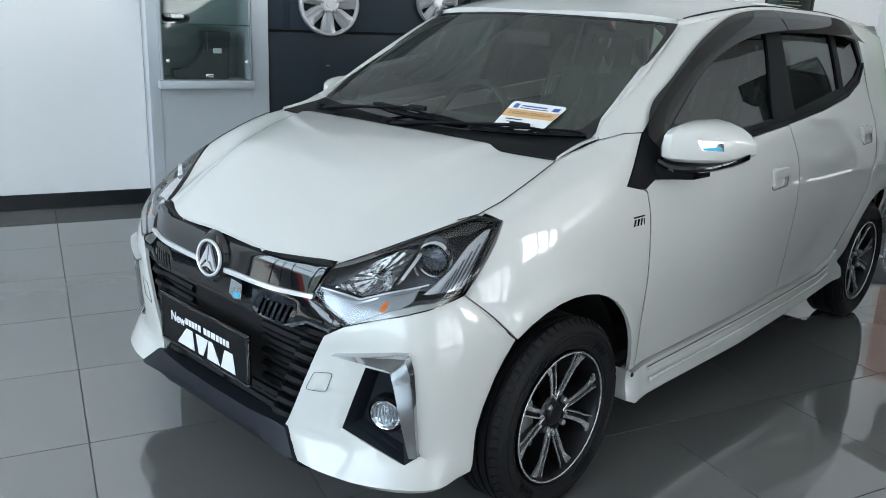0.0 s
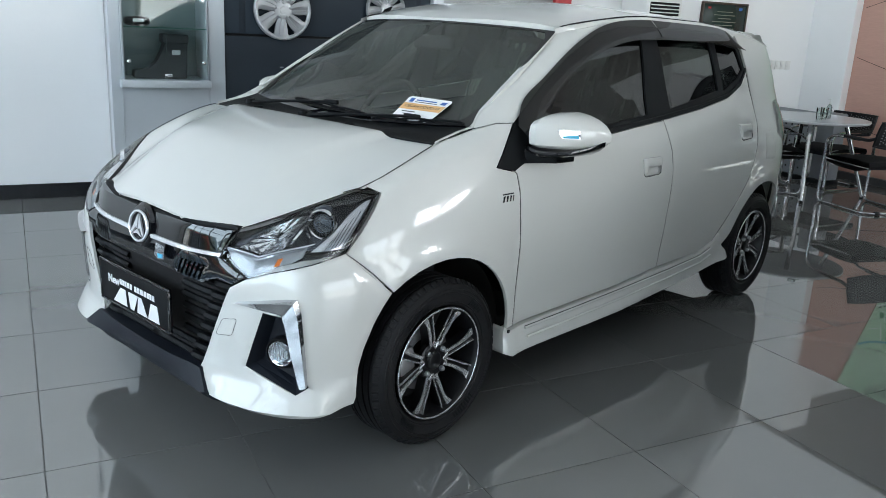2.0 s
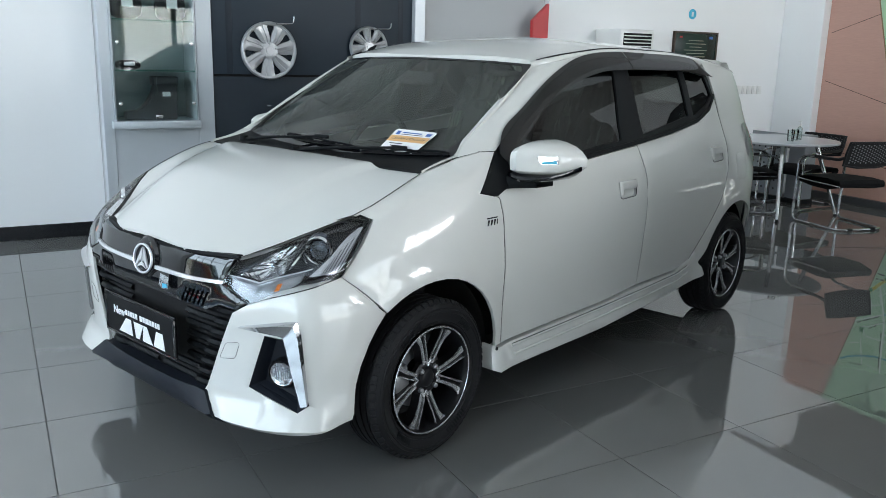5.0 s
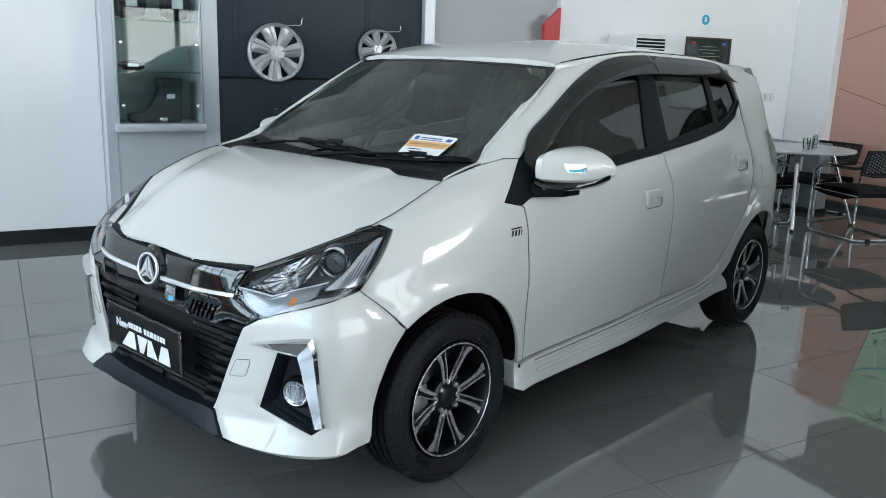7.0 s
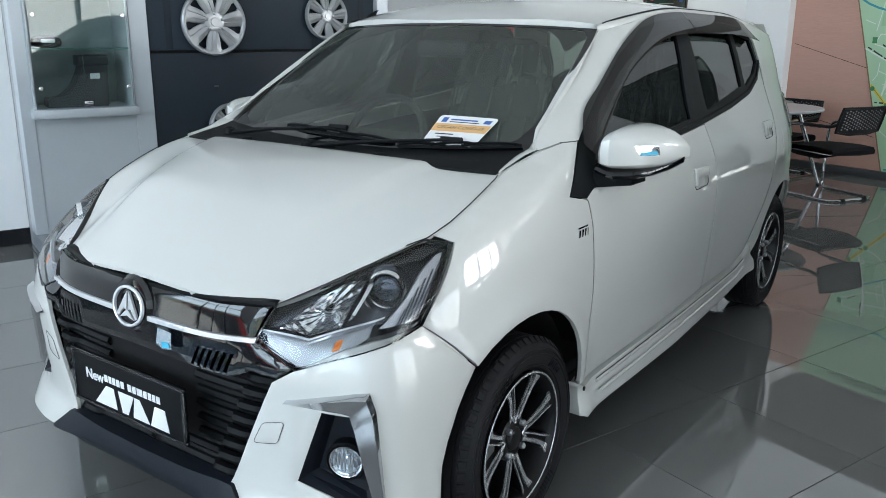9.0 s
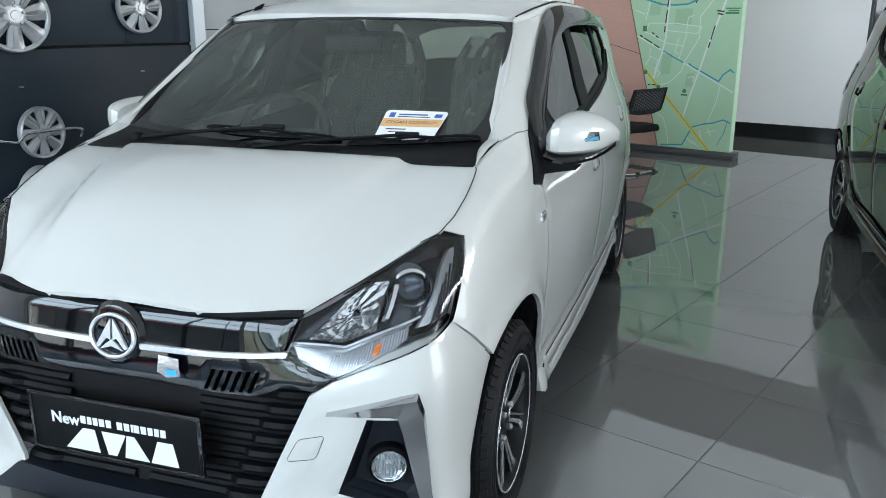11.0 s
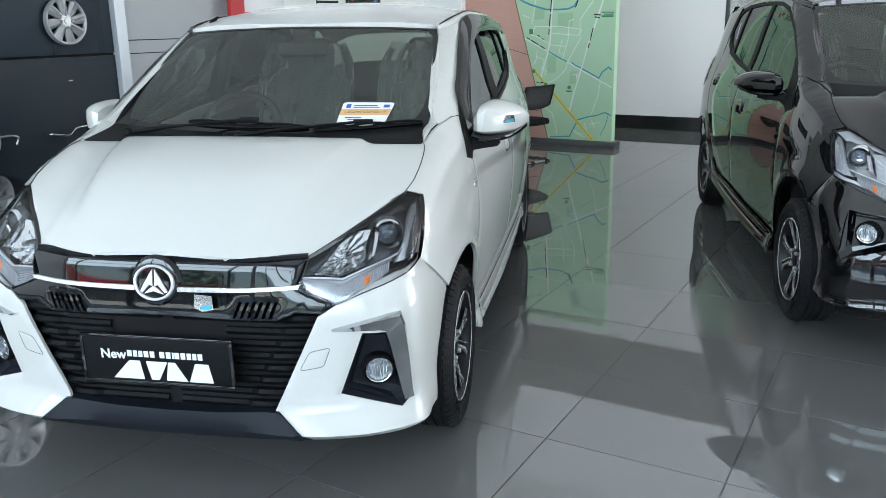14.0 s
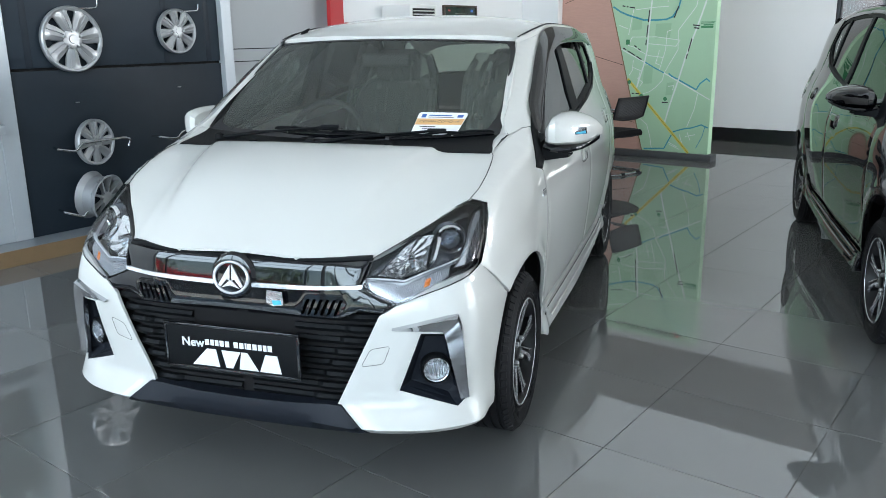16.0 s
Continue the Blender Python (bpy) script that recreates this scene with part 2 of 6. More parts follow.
def soften(poly, r):
    """The corners of a closed outline rounded by r."""
    n = len(poly)
    out = []
    for i in range(n):
        a, b, c = Vector(poly[i - 1]), Vector(poly[i]), Vector(poly[(i + 1) % n])
        d1, d2 = a - b, c - b
        k = min(r, d1.length * .4, d2.length * .4)
        p, q = b + d1.normalized() * k, b + d2.normalized() * k
        out += [tuple((p * (1 - t) + b * t) * (1 - t) + (b * (1 - t) + q * t) * t) for t in (0, .25, .5, .75, 1)]
    return out


def shrink(poly, d):
    """A closed outline drawn in by d."""
    n = len(poly)
    area = sum(poly[i - 1][0] * poly[i][1] - poly[i][0] * poly[i - 1][1] for i in range(n))
    k = d if area > 0 else -d
    out = []
    for i in range(n):
        a, b, c = Vector(poly[i - 1]), Vector(poly[i]), Vector(poly[(i + 1) % n])
        t = ((b - a).normalized() + (c - b).normalized())
        t = t.normalized() if t.length > 1e-6 else (c - b).normalized()
        out.append((b.x - t.y * k, b.y + t.x * k))
    return out


def dense(poly, step):
    out = []
    for a, b in zip(poly, poly[1:] + poly[:1]):
        k = max(1, math.ceil(math.hypot(b[0] - a[0], b[1] - a[1]) / step))
        out += [(a[0] + (b[0] - a[0]) * i / k, a[1] + (b[1] - a[1]) * i / k) for i in range(k)]
    return out


def skin(outline, shape, step=.025, holes=(), depth=.012, gap=.002, lift=0.0, roll=.002):
    """A sheet cut to an outline and laid on a master surface: shape(a, b, out) gives its points. The rim is folded in by depth."""
    loops = [dense(shrink(list(outline), gap), step)] + [dense(list(h), step) for h in holes]
    pts = [p for L in loops for p in L]
    edges = []
    k = 0
    for L in loops:
        edges += [(k + i, k + (i + 1) % len(L)) for i in range(len(L))]
        k += len(L)
    n_rim = len(pts)
    rim = np.array(pts)
    xs, ys = [p[0] for p in loops[0]], [p[1] for p in loops[0]]
    j = 0
    y = min(ys) + step * .5
    while y < max(ys):
        x = min(xs) + step * (.5 + .5 * (j % 2))
        while x < max(xs):
            if inside((x, y), loops[0]) and not any(inside((x, y), h) for h in loops[1:]):
                if np.min((rim[:, 0] - x) ** 2 + (rim[:, 1] - y) ** 2) > (step * .45) ** 2:
                    pts.append((x, y))
            x += step
        y += step * .87
        j += 1
    vs, _, fs, *_ = delaunay_2d_cdt([Vector(p) for p in pts], edges, [], 0, 1e-6)
    bm = bmesh.new()
    made = []
    for i, v in enumerate(vs):
        made.append(None)
    keyed = {(round(p[0], 5), round(p[1], 5)) for p in pts[:n_rim]}

    def vert(i):
        if made[i] is None:
            a, b = vs[i]
            o = lift - (roll if (round(a, 5), round(b, 5)) in keyed else 0)
            made[i] = bm.verts.new(shape(a, b, o))
        return made[i]
    for f in fs:
        c = (sum(vs[i].x for i in f) / len(f), sum(vs[i].y for i in f) / len(f))
        if inside(c, loops[0]) and not any(inside(c, h) for h in loops[1:]):
            q = [vert(i) for i in f]
            try:
                bm.faces.new(q)
            except ValueError:
                pass
    bmesh.ops.recalc_face_normals(bm, faces=bm.faces)
    bm.normal_update()
    # outward faces
    a, b = next(p for p in pts[n_rim:]) if len(pts) > n_rim else pts[0]
    want = Vector(shape(a, b, .01)) - Vector(shape(a, b, 0))
    at = Vector(shape(a, b, lift))
    near = min(bm.faces, key=lambda f: (f.calc_center_median() - at).length)
    if near.normal.dot(want) < 0:
        bmesh.ops.reverse_faces(bm, faces=bm.faces)
    if depth:
        for L in loops:
            top, low = [], []
            for a, b in L:
                top.append(bm.verts.new(shape(a, b, lift - roll)))
                low.append(bm.verts.new(shape(a, b, lift - roll - depth)))
            for i in range(len(L)):
                q = (i + 1) % len(L)
                bm.faces.new((top[i], top[q], low[q], low[i]))
    return bm


def loft(rows, closed=False):
    """A sheet through rows of points."""
    bm = bmesh.new()
    V = [[bm.verts.new(p) for p in r] for r in rows]
    for A, B in zip(V, V[1:]):
        for i in range(len(A) if closed else len(A) - 1):
            bm.faces.new((A[i], A[(i + 1) % len(A)], B[(i + 1) % len(A)], B[i]))
    bmesh.ops.recalc_face_normals(bm, faces=bm.faces)
    return bm


def lettering(text, size, extrude=.0006, bold=0.0):
    """Words in the built-in font, as a bmesh in x, y."""
    cu = bpy.data.curves.new("words", "FONT")
    cu.body, cu.size, cu.extrude, cu.align_x, cu.align_y = text, size, extrude, "CENTER", "CENTER"
    cu.offset = bold
    ob = bpy.data.objects.new("words", cu)
    me = bpy.data.meshes.new_from_object(ob)
    bm = bmesh.new()
    bm.from_mesh(me)
    bpy.data.objects.remove(ob)
    bpy.data.meshes.remove(me)
    return bm


def shifted(bm, m):
    bmesh.ops.transform(bm, matrix=m, verts=bm.verts)
    return bm


# ---- the showroom: u across, v deep, from the corner of the tile grid ----
DISPLAY = ROOM @ pose(.048, 0, 0) @ Matrix.Diagonal((.955, .955, .955, 1))
CASE = ROOM @ pose(.048, -.005, 0) @ Matrix.Diagonal((.955, .88, .955, 1))
FAR = ROOM @ pose(0, .06, 0) @ Matrix.Diagonal((.93, .935, .905, 1))
MAP = ROOM @ pose(.065, 0, 0) @ Matrix.Diagonal((.89, .916, .92, 1))


def structure(name, label, category, mat, *bms, at=ROOM):
    ob = part(name, join(*bms), mat, flat=True)
    ob.matrix_world = at
    return tagged(ob, label, category, kind="structure")


U0, U1, V0, V1, CEIL = -3.51, 6.6, -6.0, 8.57, 4.2
floor = structure("floor", "polished grey porcelain tile floor with thin dark joints", "floor", GROUT, box(U0 - .2, U1 + .2, V0 - .2, V1 + .2, -.2, -.0035))
ground = structure("ground", "pale concrete forecourt outside the glass front", "ground", material("concrete", (.56, .55, .52), .85, grain=.1, grain_size=8, stain=.15, stain_size=.4), box(-300, 300, -300, 300, -.5, -.21))
structure("wall_left", "plain white painted showroom wall", "wall", WALL_WHITE, box(U0 - .2, U0, V0, -.312, 0, CEIL))
structure("wall_left_far", "plain white painted wall behind the meeting table", "wall", WALL_WHITE, box(U0 - .2, -3.255, 3.53, V1 + .2, 0, CEIL))
structure("wall_display", "grey laminate wall behind the accessory display", "wall", WALL_GREY, box(-3.90, -3.52, -.324, -.262, 0, 4.5), box(-3.90, -3.52, .40, 3.695, 0, 4.5), box(-3.90, -3.52, -.262, .40, 0, .86), box(-3.90, -3.52, -.262, .40, 2.44, 4.5), box(-4.0, -3.90, -.324, 3.695, 0, 4.5), at=DISPLAY)
structure("wall_back", "white painted back wall", "wall", WALL_WHITE, box(-3.255, -.14, V1, V1 + .2, 0, CEIL), box(1.6, U1, V1, V1 + .2, 0, CEIL), box(-.14, 1.6, V1, V1 + .2, 2.5, CEIL))
# the opening from v 5.4 to 8.4 is added for the fill lamp
structure("wall_right", "plain white painted side wall beside the glazing", "wall", WALL_WHITE, box(U1, U1 + .2, V0, 1.1, 0, CEIL), box(U1, U1 + .2, 1.1, 4.9, 0, .15), box(U1, U1 + .2, 1.1, 4.9, 2.2, CEIL), box(U1, U1 + .2, 4.9, 5.4, 0, CEIL), box(U1, U1 + .2, 5.4, 8.4, 0, 1.85), box(U1, U1 + .2, 5.4, 8.4, 2.98, CEIL), box(U1, U1 + .2, 8.4, V1 + .2, 0, CEIL))
structure("wall_front", "shop front piers and lintel round the glazing", "wall", WALL_WHITE, box(U0 - .2, U1 + .2, V0 - .25, V0, 3.5, CEIL), box(U0 - .2, -3.3, V0 - .25, V0, 0, 3.5), box(6.3, 6.8, V0 - .25, V0, 0, 3.5), box(1.3, 1.6, V0 - .25, V0, 0, 3.5))
structure("wall_beyond", "dim grey store room behind the glazed door", "wall", WALL_GREY, box(-1.6, 2.9, 12.6, 12.8, 0, 3), box(-1.8, -1.6, V1 + .2, 12.8, 0, 3), box(2.9, 3.1, V1 + .2, 12.8, 0, 3), box(-1.8, 3.1, V1 + .2, 12.8, 3, 3.2))
structure("bulkhead", "beige painted lowered ceiling along the back wall", "beam", material("beige_paint", (.40, .375, .355), .6, stain=.04), box(-3.255, U1, 6.56, V1, 3.0, CEIL))
structure("bulkhead_face", "white painted face of the lowered ceiling", "beam", WALL_WHITE, box(-3.255, U1, 6.535, 6.557, 3.0, CEIL))
structure("ceiling", "flat white showroom ceiling", "ceiling", CEILING, box(U0 - .2, U1 + .2, V0 - .25, V1 + .2, CEIL, CEIL + .2))
structure("column", "square white painted column beside the partition", "column", WALL_WHITE, box(-3.255, -2.75, 6.66, 7.10, 0, CEIL, .006))
structure("baseboard_left", "glossy black tile skirting", "baseboard", BASE_BLACK, box(U0, U0 + .012, V0, -.312, 0, .105, .003))
structure("baseboard_back", "glossy black tile skirting", "baseboard", BASE_BLACK, box(-3.255, -.16, V1 - .014, V1, 0, .175, .003))

# ---- smooth curves and the car's master surfaces ----
def curve(*pts):
    """A smooth monotone curve through (x, y) pairs, held level past its ends."""
    xs, ys = np.array([p[0] for p in pts], float), np.array([p[1] for p in pts], float)
    h = np.diff(xs)
    d = np.diff(ys) / h
    m = np.zeros(len(xs))
    m[0], m[-1] = d[0], d[-1]
    for i in range(1, len(xs) - 1):
        if d[i - 1] * d[i] > 0:
            w1, w2 = 2 * h[i] + h[i - 1], h[i] + 2 * h[i - 1]
            m[i] = (w1 + w2) / (w1 / d[i - 1] + w2 / d[i])

    def f(x):
        if x <= xs[0]:
            return float(ys[0])
        if x >= xs[-1]:
            return float(ys[-1])
        i = int(np.searchsorted(xs, x)) - 1
        t = (x - xs[i]) / h[i]
        return float((1 + 2 * t) * (1 - t) ** 2 * ys[i] + t * (1 - t) ** 2 * h[i] * m[i] + t * t * (3 - 2 * t) * ys[i + 1] + t * t * (t - 1) * h[i] * m[i + 1])
    return f


def spline(*pts):
    """A natural cubic spline through (x, y) pairs, held level past its ends."""
    xs, ys = np.array([p[0] for p in pts], float), np.array([p[1] for p in pts], float)
    n, h = len(xs), np.diff(xs)
    A, r = np.eye(n), np.zeros(n)
    for i in range(1, n - 1):
        A[i, i - 1:i + 2] = h[i - 1], 2 * (h[i - 1] + h[i]), h[i]
        r[i] = 6 * ((ys[i + 1] - ys[i]) / h[i] - (ys[i] - ys[i - 1]) / h[i - 1])
    m = np.linalg.solve(A, r)

    def f(x):
        x = min(max(x, xs[0]), xs[-1])
        i = min(n - 2, max(0, int(np.searchsorted(xs, x)) - 1))
        a, b = xs[i + 1] - x, x - xs[i]
        return float((m[i] * a ** 3 + m[i + 1] * b ** 3) / (6 * h[i]) + (ys[i] / h[i] - m[i] * h[i] / 6) * a + (ys[i + 1] / h[i] - m[i + 1] * h[i] / 6) * b)
    return f


def smooth(x, a, b):
    t = min(1, max(0, (x - a) / (b - a)))
    return t * t * (3 - 2 * t)


HALF_WIDTH = spline((-.55, .56), (-.45, .645), (-.35, .716), (-.2, .756), (0, .773), (.35, .777), (.9, .790), (1.5, .802), (2.1, .803), (2.5, .790), (2.75, .755), (2.95, .66))
DOOR_PROFILE = spline((.2, .942), (.36, .964), (.52, .988), (.68, 1), (.80, .996), (.90, .973), (1.0, .930), (1.08, .890), (1.2, .845), (1.35, .785), (1.48, .715))
FENDER_TOP = curve((-.6, .76), (-.45, .81), (-.35, .852), (-.25, .893), (-.1, .952), (.064, 1.0), (.3, 1.09))
FENDER_ROLL = curve((-.30, 1), (-.2, .985), (-.1, .95), (-.03, .908), (0, .83), (.03, .80))
ROOF_MID = curve((.6, 1.355), (.70, 1.400), (.8, 1.434), (1.0, 1.472), (1.4, 1.499), (1.9, 1.488), (2.4, 1.450), (2.8, 1.40))
ROOF_EDGE_X = curve((.6, .52), (.82, .548), (1.0, .566), (1.4, .58), (2.0, .578), (2.5, .55), (2.8, .52))
ROOF_EDGE_Z = curve((.6, 1.32), (.82, 1.385), (1.0, 1.415), (1.4, 1.448), (1.9, 1.442), (2.4, 1.408), (2.8, 1.36))


def screen_edge_y(z):
    return .198 + (z - 1.03) / .343 * .62


def side_x(y, z):
    """Half width of the body at the length y and the height z."""
    t = smooth(y, -.02, .42)
    x = HALF_WIDTH(y) * (DOOR_PROFILE(min(z, .68)) * FENDER_ROLL(z - FENDER_TOP(y)) * (1 - t) + DOOR_PROFILE(z) * t)
    if z > .96:
        d = y - screen_edge_y(z)
        x -= .075 * smooth(z, .96, 1.06) * max(0, 1 - max(0, d) / .13) ** 2
    # wheel arch lips stand a little proud
    for yc in (0, 2.455):
        r = math.hypot(y - yc, z - .29)
        x += .012 * math.exp(-((r - .37) / .05) ** 2) * (1 if z > .2 else 0)
    return x


NOSE = [(0, -.622), (.12, -.622), (.243, -.620), (.34, -.613), (.4475, -.597), (.535, -.573), (.613, -.544), (.668, -.513), (.706, -.472), (.728, -.41), (.742, -.33), (.750, -.24), (.757, -.15), (.763, -.05)]
NOSE_S = [0.0]
for _a, _b in zip(NOSE, NOSE[1:]):
    NOSE_S.append(NOSE_S[-1] + math.hypot(_b[0] - _a[0], _b[1] - _a[1]))
NOSE_X = spline(*[(s, p[0]) for s, p in zip(NOSE_S, NOSE)])
NOSE_Y = spline(*[(s, p[1]) for s, p in zip(NOSE_S, NOSE)])
_out = spline((.30, .004), (.36, .001), (.42, .003), (.52, .004), (.60, .0), (.68, -.022), (.76, -.05))


def NOSE_OUT(z):
    """How far the bumper's skin swells at the height z: a crease at 0.315, a flange flaring out below it, its foot tucked in."""
    if z > .315:
        return _out(z)
    return _out(.315) + .62 * (.315 - max(z, .245)) - 1.3 * max(0, .240 - z)


def nose(s, z, out=0.0):
    """A point of the front, wrapped round from the middle (s = 0) to the wheel arch, out metres proud of the skin."""
    k = 1 if s >= 0 else -1
    s = abs(s)
    e = .004
    x, y = NOSE_X(s), NOSE_Y(s)
    tx, ty = NOSE_X(s + e) - NOSE_X(s - e), NOSE_Y(s + e) - NOSE_Y(s - e)
    if s < e:
        tx, ty = 1, 0
    n = math.hypot(tx, ty) or 1
    o = NOSE_OUT(z) * smooth(s, .1, .5) + out
    if z < .315:
        o -= (NOSE_OUT(z) - .004) * (.45 * smooth(s, .55, .72) + .5 * smooth(s, .74, .84))
    return k * (x + ty / n * o), y - tx / n * o, z


def bonnet_front(x):
    x = abs(x)
    if x < .414:
        return -.635 + .67 * x * x
    return -.520 + (x - .414) * 1.235


def bonnet_z(x, y):
    x = abs(x)
    lip = .751 + .147 * smooth(x, .38, .68)
    back = 1.012 - .014 * (x / .63) ** 2
    f = bonnet_front(x)
    t = min(1, max(0, (y - f) / (.07 - f)))
    n = 2.3 - 1.0 * smooth(x, .2, .63)
    z = lip + (back - lip) * (1 - (1 - t) ** n)
    # two soft ridges running back to the screen
    z += .017 * (1 - smooth(x, .30 + .13 * t, .338 + .13 * t)) * smooth(t, .08, .45) * (1 - smooth(t, .93, 1.0))
    return z


# ---- cars ----
def arc(cy, cz, r, a0, a1, n=14):
    return [(cy + r * math.cos(radians(a0 + (a1 - a0) * i / n)), cz + r * math.sin(radians(a0 + (a1 - a0) * i / n))) for i in range(n + 1)]


WINDOW_LINE = [(.25, .925), (.341, .905), (.368, .922), (.6, .953), (.994, .996), (1.167, 1.01), (1.39, 1.026), (1.742, 1.058), (2.055, 1.098), (2.223, 1.150), (2.312, 1.219)]
WINDOW_TOP = [(2.278, 1.322), (2.2, 1.372), (2.04, 1.394), (1.7, 1.407), (1.4, 1.410), (1.2, 1.402), (1.0, 1.372), (.78, 1.287), (.6, 1.187), (.44, 1.087), (.392, 1.06)]
FENDER = arc(0, .29, .362, 127, 4) + [(.372, .318), (.401, .318), (.387, .45), (.381, .63), (.366, .753), (.363, .832), (.354, .893), (.341, .903), (.25, .923), (.33, 1.0), (.388, 1.0595),
          (.318, 1.0618), (.245, 1.0445), (.19, 1.028), (.12, 1.012), (.064, .998), (-.02, .976), (-.1, .950), (-.18, .918), (-.235, .895), (-.213, .878), (-.27, .81), (-.352, .712), (-.28, .645)]
FRONT_DOOR = [(.403, .318), (.387, .45), (.381, .63), (.366, .753), (.363, .832), (.354, .893), (.343, .905), (.368, .920), (.6, .951), (.994, .994), (1.167, 1.008), (1.388, 1.022), (1.411, .895), (1.405, .72), (1.40, .6), (1.404, .45), (1.413, .362), (1.1, .337)]
REAR_DOOR = [(1.413, .362), (1.404, .45), (1.40, .6), (1.405, .72), (1.411, .895), (1.388, 1.024), (1.742, 1.056), (2.055, 1.096), (2.223, 1.148), (2.312, 1.215), (2.342, 1.08), (2.342, .972), (2.314, .86), (2.232, .69), (2.10, .556), (1.99, .45), (1.94, .405), (1.914, .393), (1.80, .366)]
QUARTER = arc(2.455, .29, .362, 158, -8, 16) + [(2.86, .25), (2.91, .35), (2.92, .55), (2.90, .75), (2.85, .93), (2.80, 1.02), (2.74, 1.14), (2.70, 1.27), (2.66, 1.345), (2.40, 1.386), (2.25, 1.395), (2.30, 1.32), (2.33, 1.219), (2.345, 1.08), (2.345, .972), (2.317, .86), (2.235, .69), (2.103, .556), (1.99, .44), (2.03, .345)]
SIDE_FRAME = [(.392, 1.0605), (.44, 1.090), (.6, 1.190), (.78, 1.290), (1.0, 1.375), (1.2, 1.405), (1.4, 1.413), (1.7, 1.410), (2.04, 1.397), (2.2, 1.376), (2.25, 1.393), (1.9, 1.424), (1.4, 1.432), (1.2, 1.424), (1.0, 1.402), (.9, 1.385), (.815, 1.366), (.573, 1.237), (.44, 1.163), (.32, 1.095), (.24, 1.0435), (.318, 1.0608)]
SKIRT = [(.325, .235), (.372, .214), (1.086, .226), (2.13, .285), (2.12, .30), (2.09, .33), (2.045, .36), (1.985, .435), (1.94, .401), (1.914, .389), (1.80, .361), (1.413, .354), (1.1, .331), (.45, .313), (.37, .312), (.338, .332)]
GLASS_FRONT = [(.455, .985), (.80, 1.008), (1.084, 1.034), (1.276, 1.049), (1.325, 1.365), (1.2, 1.362), (.968, 1.318), (.765, 1.238), (.58, 1.135)]
GLASS_REAR = [(1.475, 1.066), (1.76, 1.103), (1.968, 1.132), (1.945, 1.362), (1.68, 1.37), (1.45, 1.368)]
GLASS_QUARTER = [(2.025, 1.125), (2.2, 1.178), (2.284, 1.228), (2.235, 1.325), (2.0, 1.36)]
LARGE_FRONT = [(.455, .965), (.80, .988), (1.084, 1.012), (1.345, 1.036), (1.365, 1.392), (1.2, 1.385), (1.0, 1.350), (.78, 1.262), (.58, 1.150)]
LARGE_REAR = [(1.435, 1.044), (1.76, 1.078), (1.988, 1.108), (1.975, 1.380), (1.68, 1.392), (1.425, 1.394)]
LARGE_QUARTER = [(2.025, 1.116), (2.2, 1.165), (2.29, 1.225), (2.25, 1.330), (2.17, 1.362), (2.012, 1.378)]
VISOR_FRONT_TOP = [(.400, 1.05), (.412, 1.077), (.585, 1.2), (.777, 1.304), (1.014, 1.398), (1.205, 1.428), (1.42, 1.437)]
VISOR_FRONT_LOW = [(.408, 1.005), (.421, 1.019), (.557, 1.111), (.706, 1.211), (.908, 1.292), (1.167, 1.347), (1.43, 1.358)]
VISOR_REAR_TOP = [(1.428, 1.437), (1.6, 1.434), (1.85, 1.430), (2.046, 1.422), (2.17, 1.398), (2.275, 1.330)]
VISOR_REAR_LOW = [(1.436, 1.359), (1.6, 1.358), (1.85, 1.354), (2.028, 1.346), (2.15, 1.334), (2.262, 1.322)]
WING = [(.457, .594), (.516, .630), (.56, .652), (.627, .685), (.70, .705), (.85, .718), (.916, .655), (1.004, .578), (.966, .535), (.935, .49), (.901, .42), (.884, .36), (.877, .31), (.874, .265), (.866, .246), (.80, .238), (.751, .231), (.70, .227), (.56, .219), (.457, .214), (.425, .214), (.32, .300), (.36, .386), (.41, .493)]
FOG_HOLE = [(.58, .540), (.665, .536), (.722, .322), (.686, .298), (.513, .355)]
TOW_CAP = [(.431, .490), (.490, .503), (.468, .444), (.400, .432)]
BONNET_HALF = [(0, -.608), (.1, -.606), (.2, -.598), (.3, -.577), (.38, -.550), (.418, -.533), (.47, -.462), (.53, -.383), (.59, -.304), (.633, -.247), (.648, -.18), (.652, -.1), (.646, 0), (.632, .068), (.5, .042), (.3, .014), (.15, .006), (0, .002)]


def along(run, steps=6):
    """An open line with each stretch cut into short steps."""
    return [(a[0] + (b[0] - a[0]) * i / steps, a[1] + (b[1] - a[1]) * i / steps) for a, b in zip(run, run[1:]) for i in range(steps)] + [run[-1]]


def even(line, n):
    """The line as n points of a smooth curve, evenly spread."""
    c = [0.0]
    for a, b in zip(line, line[1:]):
        c.append(c[-1] + math.hypot(b[0] - a[0], b[1] - a[1]))
    fy, fz = curve(*[(t, p[0]) for t, p in zip(c, line)]), spline(*[(t, p[1]) for t, p in zip(c, line)])
    return [(fy(t), fz(t)) for t in np.linspace(0, c[-1], n)]


def mirrored(half):
    return half + [(-x, y) for x, y in reversed(half) if abs(x) > 1e-6]


def screen_point(u, t, out=0.0):
    """The windscreen: u from -1 to 1 across, t from 0 at the cowl to 1 at the roof."""
    a = Vector((.615 * u, .165 + .085 * u * u, 1.005 + .026 * u * u))
    b = Vector((.548 * u, .705 + .122 * u * u, 1.394 - .018 * u * u))
    p = a.lerp(b, t) + Vector((.020 * u ** 3, .012 * u * u, 0)) * (4 * t * (1 - t))
    n = Vector((.25 * u, -.50, .83)).normalized()
    return p + n * (.022 * 4 * t * (1 - t) * (1 - .6 * u * u) + out)


